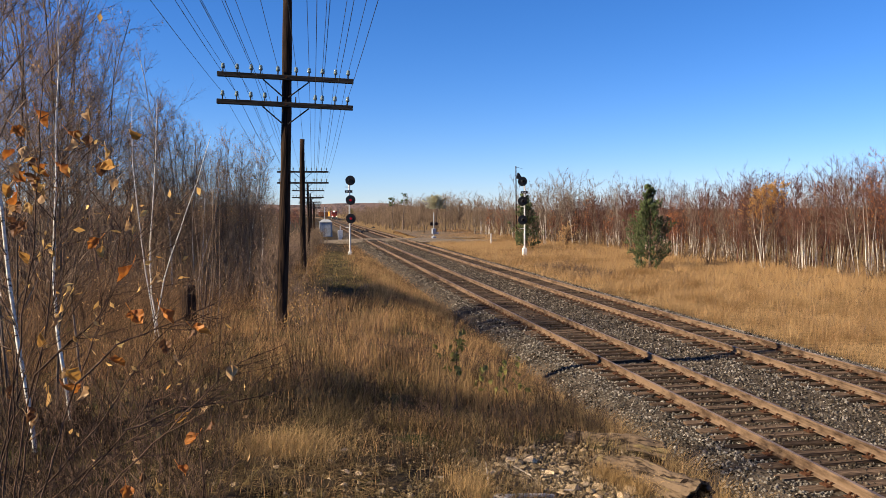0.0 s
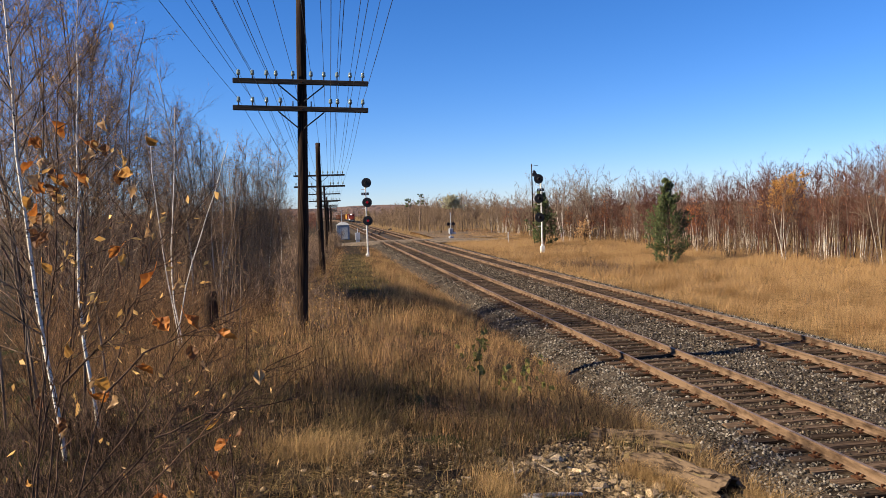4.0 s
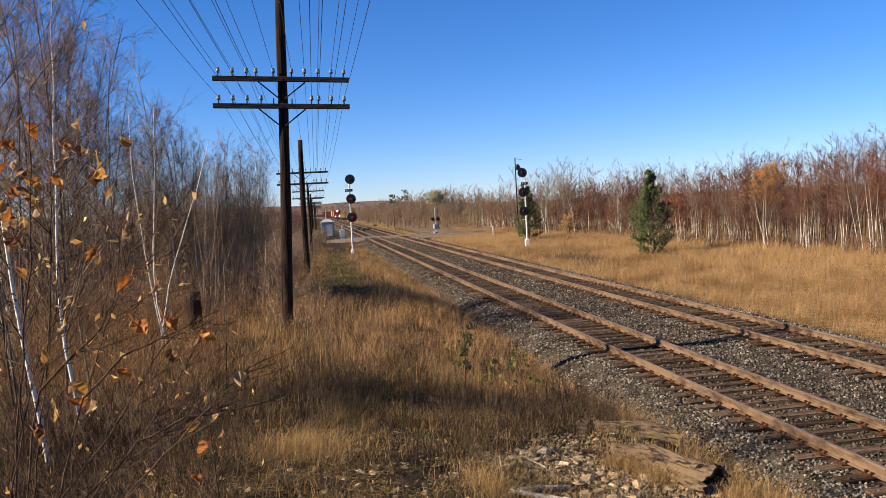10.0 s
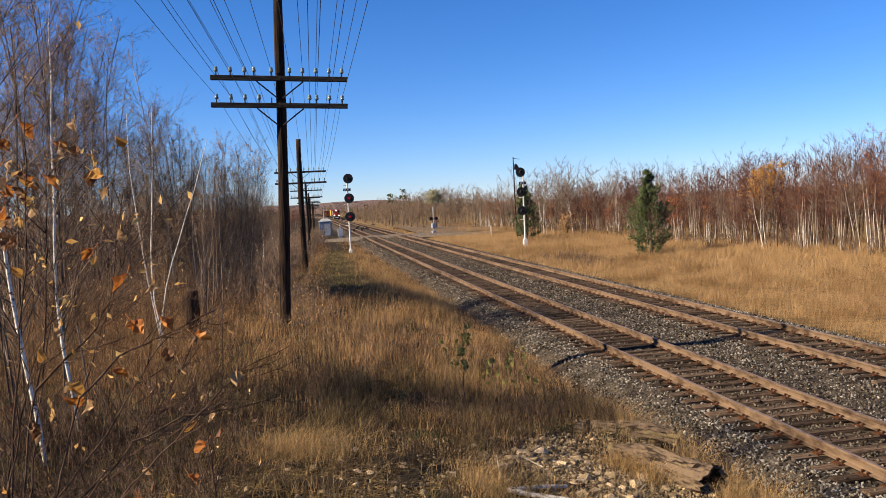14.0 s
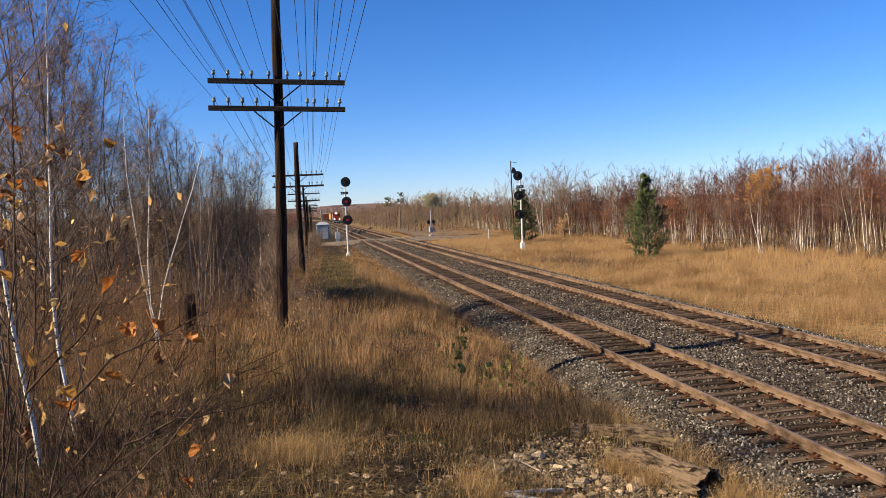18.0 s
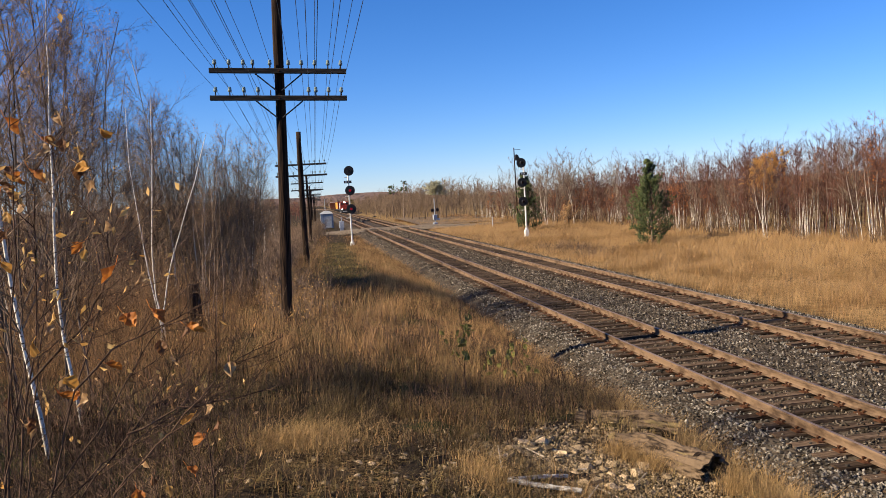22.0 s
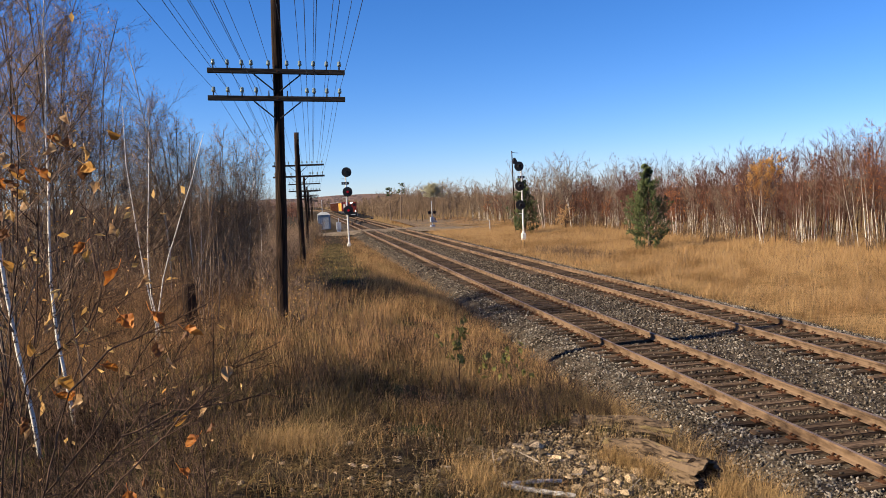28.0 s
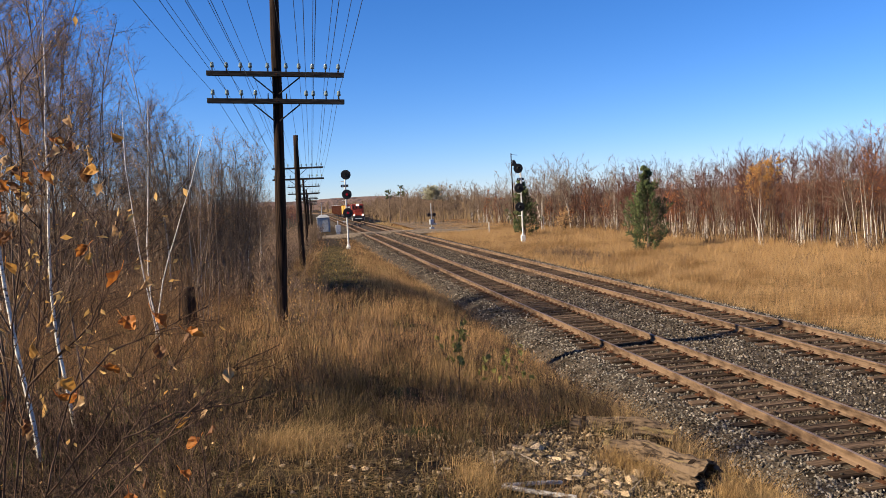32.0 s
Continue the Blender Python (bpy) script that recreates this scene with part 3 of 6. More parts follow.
def telegraph_pole(x, y, base, upper, lower, top, lean, label, glass, pin):
    pole = thing("telegraph_pole", pose(x, y, base, 0, lean, 0), label, "telegraph pole", "telegraph poles along the line")
    part("pole", pole_mesh(top - base, 0.135, 0.102, int(y)), POLE_WOOD, pole, "dark creosoted pole with rough flaking bark lines", smooth=True)
    for z, pins, bare in ((upper, PINS, ()), (lower, LOWER_PINS, (-0.19, 0.22))):
        h = z - base
        arm = part("crossarm", box(bmesh.new(), -1.525, -0.05, -0.055, 1.525, 0.05, 0.055, 0.008), ARM_WOOD, pole, "dark wooden crossarm", m=pose(0, -0.165, h))
        for p in pins:
            child("pin", pin, arm, m=pose(p, 0, 0.05))
            child("insulator", glass, arm, "pale glass insulator", m=pose(p, 0, 0.03))
        for p in bare:
            child("pin", pin, arm, m=pose(p, 0, 0.05))
        for s in (-1, 1):
            part("brace", cyl(bmesh.new(), (s * 0.52, -0.13, h - 0.06), (s * 0.06, -0.16, h - 0.44), 0.016, n=6), BLACK_PAINT, pole)
        part("bolt", cyl(bmesh.new(), (0, -0.25, h), (0, -0.18, h), 0.022, n=8), PLATE, pole)
    return pole


# place along the line, base, upper arm, lower arm, top
POLES = [(-9.00, -22.0, 2.3, 8.50, 7.87, 10.4), (-9.03, 18.15, 1.40, 7.17, 6.56, 9.55), (-8.72, 47.2, 0.60, 6.52, 5.86, 7.2),
         (-8.50, 75.2, 0.05, 6.16, 5.50, 6.9), (-8.30, 104.0, -0.2, 5.95, 5.3, 6.6), (-8.10, 134.0, -0.3, 5.8, 5.15, 6.4), (-7.6, 165.0, -0.3, 5.7, 5.05, 6.3),
         (-7.2, 200.0, -0.3, 5.6, 4.95, 6.2)]


# how far each pole leans along the line of its arms, in degrees
LEANS = [0.0, 2.1, 0.0, 0.0, 0.0, 0.0, 0.0, 0.0]


def build_line():
    glass, pin = insulator_mesh(), pin_mesh()
    for k, p in enumerate(POLES):
        telegraph_pole(*p, LEANS[k], "tall dark wooden telegraph pole with two crossarms of glass insulators", glass, pin)
    def top_of(k, p, level):
        """Where the wire meets the insulator p along the arm of pole k."""
        x, y, base = POLES[k][:3]
        a, h = radians(LEANS[k]), POLES[k][level] - base + 0.20
        return np.array([x + p * math.cos(a) + h * math.sin(a), y - 0.165, base - p * math.sin(a) + h * math.cos(a)])

    for level, pins in ((3, PINS), (4, LOWER_PINS)):
        for p in pins:
            pts = []
            for k in range(len(POLES) - 1):
                a, b = top_of(k, p, level), top_of(k + 1, p, level)
                for u in np.arange(14) / 14:
                    sag = 0.45 * 4 * u * (1 - u) * ((b[1] - a[1]) / 40) ** 2
                    pts.append(a + (b - a) * u - np.array([0, 0, sag]))
            v, f = bars(np.array([pts]), 0.0050, 0.0050, 4)
            tagged(new("overhead_wire", tri_mesh("overhead_wire", v, f, WIRE)), "thin dark sagging telegraph wire between the poles", "wire", "telegraph wires")
    stub = thing("old_pole", pose(-8.75, 44.0, 0.7, 0, 0.3, 0), "dark leaning old pole without crossarms", "pole")
    part("pole", pole_mesh(7.5, 0.17, 0.13, 77), POLE_WOOD, stub, smooth=True)
    other = thing("old_pole", pose(16.3, 90.0, -0.3, 0, -0.6, 0), "thin grey wooden pole with a small bracket", "pole")
    part("pole", pole_mesh(9.75, 0.085, 0.06, 78), POLE_WOOD, other, smooth=True)
    part("bracket", cyl(bmesh.new(), (0, 0, 9.6), (0.8, 0, 9.48), 0.025, n=6), BLACK_PAINT, other)


build_line()


# ---- signals ----
def signal(x, y, z, heads, mast, lit, side, extra, label):
    """A mast with three round signal heads that face the camera's side. heads: heights over the base; lit: the heads that show red."""
    s = thing("railway_signal", pose(x, y, z), label, "railway signal", "railway signals beside the tracks")
    part("mast", cyl(bmesh.new(), (0, 0, 0), (0, 0, mast), 0.085, 0.07, 14), WHITE_PAINT, s, "white painted steel mast", smooth=False)
    part("base", box(bmesh.new(), -0.2, -0.2, -0.5, 0.2, 0.2, 0.22, 0.03), WHITE_PAINT, s, "white cast base")
    part("collar", cyl(bmesh.new(), (0, 0, 0.2), (0, 0, 0.42), 0.15, 0.11, 12), WHITE_PAINT, s)
    for k, h in enumerate(heads):
        head = part("signal_head", cyl(bmesh.new(), (side, -0.30, h), (side, -0.27, h), 0.47, n=28), BLACK_PAINT, s, "round black signal target")
        part("housing", cyl(bmesh.new(), (side, -0.27, h), (side, 0.28, h), 0.20, 0.17, 14), BLACK_PAINT, head)
        part("bracket", box(bmesh.new(), min(0, side), -0.05, h - 0.06, max(0, side) + 0.05, 0.05, h + 0.06), BLACK_PAINT, head)
        hood = bmesh.new()
        n, rows = 14, []
        for d in (0.0, -0.38):
            rows.append([hood.verts.new((side + r * math.cos(a), -0.30 + d, h + r * math.sin(a))) for r in (0.15, 0.165)
                         for a in (math.radians(-35 + 250 * i / (n - 1)) for i in range(n))])
        for i in range(n - 1):
            for o in (0, n):
                hood.faces.new((rows[0][o + i], rows[0][o + i + 1], rows[1][o + i + 1], rows[1][o + i]))
            hood.faces.new((rows[1][i], rows[1][i + 1], rows[1][n + i + 1], rows[1][n + i]))
        part("hood", hood, BLACK_PAINT, head)
        part("lens", cyl(bmesh.new(), (side, -0.315, h), (side, -0.30, h), 0.115, n=18), RED_LENS if k in lit else DARK_LENS, head,
             "glowing red lens" if k in lit else "unlit dark lens")
    part("number_plate", box(bmesh.new(), -0.42, -0.14, heads[0] - 1.18, 0.30, -0.11, heads[0] - 0.93, 0.01), BLACK_PAINT, s, "dark plate with pale bars")
    for a in (-0.30, -0.05):
        part("plate_bar", box(bmesh.new(), a, -0.148, heads[0] - 1.12, a + 0.14, -0.142, heads[0] - 0.99), GALVANISED, s)
    for h in (heads[1] - 0.55, heads[2] - 0.85, heads[0] - 0.62):
        part("step_bracket", box(bmesh.new(), -0.40, -0.03, h - 0.03, 0.0, 0.03, h + 0.03), WHITE_PAINT, s)
    if extra:
        back = part("rear_head", cyl(bmesh.new(), (-0.42, 0.5, heads[0] + 0.50), (-0.42, 0.9, heads[0] + 0.50), 0.22, n=16), BLACK_PAINT, s, "black back of a rear signal head")
        part("cap", cyl(bmesh.new(), (-0.42, 0.55, heads[0] + 0.70), (-0.42, 0.85, heads[0] + 0.78), 0.14, n=12), BLACK_PAINT, back)
    return s


signal(-4.58, 74.5, 0.0, (7.10, 5.22, 3.45), 6.9, (1, 2), 0.10, False, "white mast railway signal with three round black heads, two red")
signal(12.5, 73.2, 0.15, (6.79, 4.87, 3.02), 6.5, (), -0.28, True, "white mast railway signal with three dark round heads in the meadow")


# ---- grass ----
def blades(rng, x, y, height, width, lean):
    """Grass blades that stand on the ground at x, y: three triangles each."""
    n = len(x)
    base = np.stack([x, y, ground_z(x, y) - 0.03], 1)
    a = rng.uniform(0, 2 * np.pi, n)
    side = np.stack([np.cos(a), np.sin(a), np.zeros(n)], 1) * np.reshape(width, (-1, 1)) * 0.5
    b = rng.uniform(0, 2 * np.pi, n)
    tilt = np.stack([np.cos(b) + 0.25, np.sin(b), np.zeros(n)], 1) * np.abs(rng.normal(0, lean, n))[:, None]
    h = np.reshape(height, (-1, 1))
    mid = base + (np.array([0, 0, 0.6]) + tilt * 0.4) * h
    tip = base + (np.array([0, 0, 1.0]) + tilt * 1.2) * h
    v = np.stack([base - side, base + side, mid + side * 0.7, mid - side * 0.7, tip], 1).reshape(-1, 3)
    f = np.array([[0, 1, 2], [0, 2, 3], [3, 2, 4]])
    return v, (f[None] + (np.arange(n) * 5)[:, None, None]).reshape(-1, 3)


def lumps(x, y, size, seed):
    """A soft noise over the plan, 0 to 1."""
    rng = np.random.default_rng(seed)
    out = np.zeros(len(x))
    for k in range(7):
        a = rng.uniform(0, 2 * np.pi)
        f = 2 * np.pi / size * rng.uniform(0.6, 1.9)
        out += np.sin((x * np.cos(a) + y * np.sin(a)) * f + rng.uniform(0, 6.28))
    return np.clip(0.5 + out / 7, 0, 1)


def sow(rng, count, x0, x1, y0, y1, keep):
    """Places in a field, thinner with distance along the line, where keep(x, y) says so."""
    x = rng.uniform(x0, x1, count)
    y = y0 * (y1 / y0) ** rng.uniform(0, 1, count)
    ok = keep(x, y) > rng.uniform(0, 1, count)
    return x[ok], y[ok]


def bare(x, y):
    """The stony bare patch round the logs, and the litter before it."""
    stony = 1.25 - ((x + 5.1) / 1.9) ** 2 - ((y - 7.9) / 1.5) ** 2
    litter = 1.05 - ((x + 7.9) / 2.3) ** 2 - ((y - 7.0) / 1.7) ** 2
    return np.clip(np.maximum(stony, litter), 0, 1)


def beside_logs(x, y):
    """1 where the old logs lie and just before them, 0 elsewhere."""
    out = np.zeros(len(x))
    for ax, ay, bx, by in ((-4.22, 7.49, -4.89, 8.63), (-3.7, 9.45, -4.91, 9.97)):
        px, py = x - ax + 0.12, y - ay + 0.28
        dx, dy = bx - ax, by - ay
        u = np.clip((px * dx + py * dy) / (dx * dx + dy * dy), 0, 1)
        out = np.maximum(out, np.hypot(px - u * dx, py - u * dy) < 0.40)
    return out


def trail(x, y):
    """The mown trail beside the poles."""
    return np.exp(-((x - np.interp(y, [27, 34, 50, 60, 80, 100], [-7.5, -7.1, -6.7, -6.6, -5.7, -5.6])) / 1.35) ** 4) * smooth(25, 28, y)


def field(name, v, f, material, label, category="grass"):
    tagged(new(name, tri_mesh(name, v, f, material)), label, category, kind="stuff")


def build_grass():
    rng = np.random.default_rng(11)

    def bank(x, y):
        edge = smooth(-2.0, -2.9, x - 0.5 * np.sin(y * 0.35) - 0.95 * smooth(15, 32, y)) * smooth(110, 90, y)
        edge = edge * (1 - 0.5 * smooth(12.5, 10.5, y) * smooth(-9.4, -8.6, x))
        return edge * (1 - 0.93 * bare(x, y)) * (1 - 0.9 * beside_logs(x, y)) * (1 - 0.985 * trail(x, y)) * (0.12 + 0.88 * lumps(x, y, 2.4, 1)) * (1 - 0.9 * smooth(-8.8, -9.5, x) * smooth(12.5, 9.5, y))

    x, y = sow(rng, 290000, -13.5, -1.2, 5.0, 105, bank)
    tall = (0.14 + 0.60 * lumps(x, y, 3.0, 2) ** 1.5) * (0.55 + 0.45 * smooth(8, 13, y)) * (0.4 + 0.6 * smooth(-2.2, -4.8, x - 1.0 * smooth(15, 32, y)))
    far = np.sqrt(np.maximum(y, 6) / 9)
    v, f = blades(rng, x, y, tall * rng.uniform(0.4, 1.15, len(x)), 0.0042 * far, 0.55)
    field("russet_grass", v, f, GRASS_RUST, "tall russet dry grass on the bank")

    def tufts(x, y):
        return bank(x, y) * smooth(0.52, 0.72, lumps(x, y, 1.7, 3)) * (0.35 + 0.65 * smooth(-7.4, -5.4, x))

    x, y = sow(rng, 170000, -11.5, -1.9, 5.0, 70, tufts)
    v, f = blades(rng, x, y, rng.uniform(0.12, 0.62, len(x)) * (0.6 + 0.4 * smooth(8, 13, y)) * (0.45 + 0.55 * smooth(-2.2, -4.6, x)), 0.005 * np.sqrt(np.maximum(y, 6) / 9), 0.42)
    mound = rng.normal(0, 1, (2600, 2)) * np.array([0.30, 0.22]) + np.array([-8.6, 7.85])
    v, f = merged([(v, f), blades(rng, mound[:, 0], mound[:, 1], rng.uniform(0.10, 0.33, 2600), 0.0034, 1.0)])
    g = rng.uniform(0, 1, 1500)
    round_logs = np.stack([-4.75 - 0.30 * g + rng.normal(0, 0.10, 1500), 7.75 + 0.65 * g + rng.normal(0, 0.10, 1500)], 1)
    v, f = merged([(v, f), blades(rng, round_logs[:, 0], round_logs[:, 1], rng.uniform(0.08, 0.28, 1500), 0.004, 0.8)])
    ex, ey = -2.45 - 1.8 * rng.uniform(0, 1, 15000), 5.8 + 9 * rng.uniform(0, 1, 15000) ** 1.3
    keep = (lumps(ex, ey, 1.2, 9) > 0.36) & (beside_logs(ex, ey) < 0.5)
    v, f = merged([(v, f), blades(rng, ex[keep], ey[keep], rng.uniform(0.12, 0.5, keep.sum()), 0.0045, 0.55)])
    gx, gy = rng.normal(-6.85, 0.16, 1500), rng.normal(7.15, 0.3, 1500)
    v, f = merged([(v, f), blades(rng, gx, gy, rng.uniform(0.08, 0.26, 1500), 0.004, 0.6)])
    nx, ny = rng.normal(-4.2, 0.10, 700), rng.normal(7.1, 0.10, 700)
    v, f = merged([(v, f), blades(rng, nx, ny, rng.uniform(0.12, 0.30, 700), 0.004, 0.5)])
    field("golden_tufts", v, f, GRASS_GOLD, "golden dry grass tufts on the bank")

    def weedy(x, y):
        return smooth(-3.2, -4.6, x) * smooth(-10.4, -8.8, x) * (1 - 0.85 * bare(x, y)) * (1 - 0.9 * beside_logs(x, y)) * smooth(0.30, 0.62, lumps(x, y, 1.5, 14))

    x, y = sow(rng, 90000, -10.4, -3.2, 6.2, 15, weedy)
    field("olive_weeds", *blades(rng, x, y, rng.uniform(0.08, 0.48, len(x)) * (0.5 + 0.5 * lumps(x, y, 2.0, 15)), 0.0042 * np.sqrt(y / 9), 0.7), GRASS_OLIVE, "grey-olive weeds and fine grass on the bank")

    bx, by = rng.uniform(-16, -2.6, 26000), rng.uniform(-14, 5.2, 26000)
    pick = lumps(bx, by, 2.4, 10) > 0.50
    field("near_grass", *blades(rng, bx[pick], by[pick], rng.uniform(0.06, 0.34, pick.sum()), 0.006, 0.6), GRASS_RUST, "dry russet grass on the bank")

    def low(x, y):
        return smooth(-1.9, -3.2, x) * (1 - 0.75 * bare(x, y)) * np.maximum(lumps(x, y, 2.0, 4) > 0.5, trail(x, y) > 0.3)

    x, y = sow(rng, 110000, -13, -2, 3.5, 80, low)
    v, f = blades(rng, x, y, rng.uniform(0.05, 0.20, len(x)), 0.008 * np.sqrt(np.maximum(y, 6) / 9), 0.6)
    field("short_grass", v, f, GRASS_GREEN, "short green and brown grass")

    def meadow(x, y):
        return smooth(6.9, 7.6, x - shift(y)) * (0.65 + 0.35 * lumps(x, y, 5, 5))

    x, y = sow(rng, 340000, 6.8, 34, 14, 130, meadow)
    tall = (0.24 + 0.46 * lumps(x, y, 5, 6)) * (0.45 + 0.55 * smooth(6.9, 8.6, x))
    tall = tall * rng.uniform(0.6, 1.15, len(x))
    far = y > 34
    root = np.stack([x, y, ground_z(x, y) - 0.03], 1)[far]
    tip = root + (np.array([0, 0, 1.0]) + rng.normal(0, 0.42, root.shape) * np.array([1, 1, 0])) * tall[far][:, None]
    a = rng.uniform(0, np.pi, far.sum())
    half = np.stack([np.cos(a), np.sin(a), 0 * a], 1) * (0.005 * np.sqrt(y[far] / 16))[:, None]
    thin = (np.stack([root - half, root + half, tip], 1).reshape(-1, 3), np.arange(far.sum() * 3).reshape(-1, 3))
    v, f = merged([blades(rng, x[~far], y[~far], tall[~far], 0.0058 * np.sqrt(y[~far] / 16), 0.75), thin])
    def rusty(x, y):
        return meadow(x, y) * smooth(0.55, 0.70, lumps(x, y, 4.5, 16))

    wx, wy = sow(rng, 60000, 7.2, 30, 14, 90, rusty)
    field("meadow_weeds", *blades(rng, wx, wy, rng.uniform(0.25, 0.66, len(wx)), 0.006 * np.sqrt(wy / 16), 0.6), GRASS_RUST, "russet seedy weeds in patches over the meadow")
    yx, yy = rng.uniform(8.6, 25, 30000), rng.uniform(114, 165, 30000)
    pick = (lumps(yx, yy, 9, 8) > 0.50) & (yx > np.interp(yy, [114, 120, 165], [11.5, 9.2, 8.6]))
    field("yard_grass", *blades(rng, yx[pick], yy[pick], rng.uniform(0.15, 0.55, pick.sum()), 0.03, 0.6), GRASS_RUST, "low dry grass over the bare yard")
    field("meadow_grass", v, f, MEADOW_GOLD, "pale golden dry meadow grass")


build_grass()


# ---- trees ----
def tree_meshes(seed, height, stems, bark, twig, branches=22, twigs=8, fine=4, spread=38, start=0.32, leaf=None, leaves=0, leaf_size=0.05, r=0.05, rise=0.05, wide=1.0, tw=1.0, light=False):
    """The meshes of one bare tree: trunk, crown of twigs, and leaves that still hang. light: with simpler twigs, for trees far off."""
    rng = np.random.default_rng(seed)
    base = np.concatenate([rng.normal(0, 0.12 * (stems > 1), (stems, 2)), np.full((stems, 1), -0.25)], 1)
    way = np.concatenate([rng.normal(0, 0.03 + 0.03 * (stems > 1), (stems, 2)), np.ones((stems, 1))], 1)
    high = height * rng.uniform(0.72 if stems > 1 else 0.97, 1.0, stems)
    trunk = limbs(rng, base, way, high, 9, 0.045, 0.03)
    rad = r * high / height
    pieces = [bars(trunk, rad, 0.007, 6)]
    b, d, u, who = shoots(rng, trunk, branches, start, 0.98, spread)
    length = (0.30 * (1 - u) + 0.09) * high[who] * rng.uniform(0.6, 1.15, len(u)) * wide
    bough = limbs(rng, b, d, length, 3 if light else 4, 0.10, rise)
    crown = [bars(bough, rad[who] * (1 - u) * 0.42 + 0.004 * tw, 0.003 * tw, 3 if light else 4)]
    b2, d2, u2, w2 = shoots(rng, bough, twigs, 0.12, 0.98, 34)
    l2 = length[w2] * rng.uniform(0.25, 0.55, len(u2))
    spray = limbs(rng, b2, d2, l2, 1 if light else 2, 0.14, 0.08)
    crown.append(spikes(spray[:, 0], spray[:, -1], 0.0045 * tw) if light else bars(spray, 0.0045 * tw, 0.0025 * tw, 3))
    b3, d3, u3, w3 = shoots(rng, spray, fine, 0.1, 1.0, 32)
    crown.append(spikes(b3, b3 + d3 * (l2[w3] * rng.uniform(0.3, 0.7, len(u3)))[:, None], 0.0032 * tw))
    out = [("trunk", tri_mesh("trunk", *pieces[0], bark)), ("crown", tri_mesh("crown", *merged(crown), twig))]
    if leaf:
        k = rng.integers(0, len(b3), leaves)
        out.append(("foliage", tri_mesh("foliage", *leaflets(rng, b3[k] + rng.normal(0, 0.02, (leaves, 3)), rng.uniform(0.7, 1.3, leaves) * leaf_size), leaf)))
    for _, me in out:
        me.shade_smooth()
    return out


def plant(name, meshes, m, label, category, group=""):
    t = thing(name, m, label, category, group)
    for n, me in meshes:
        child(n, me, t)
    return t


def on_ground(x, y, turn=0.0, size=1.0, lean=0.0):
    return pose(x, y, float(ground_z(x, y)), lean, 0, turn) @ Matrix.Diagonal((size, size, size, 1))


def stand(proto, x, y, turn, size, lean=0.0):
    ob = copy_thing(proto, pose(x, y, float(ground_z(x, y)), lean, 0, turn))
    ob.scale = (size, size, size)
    return ob


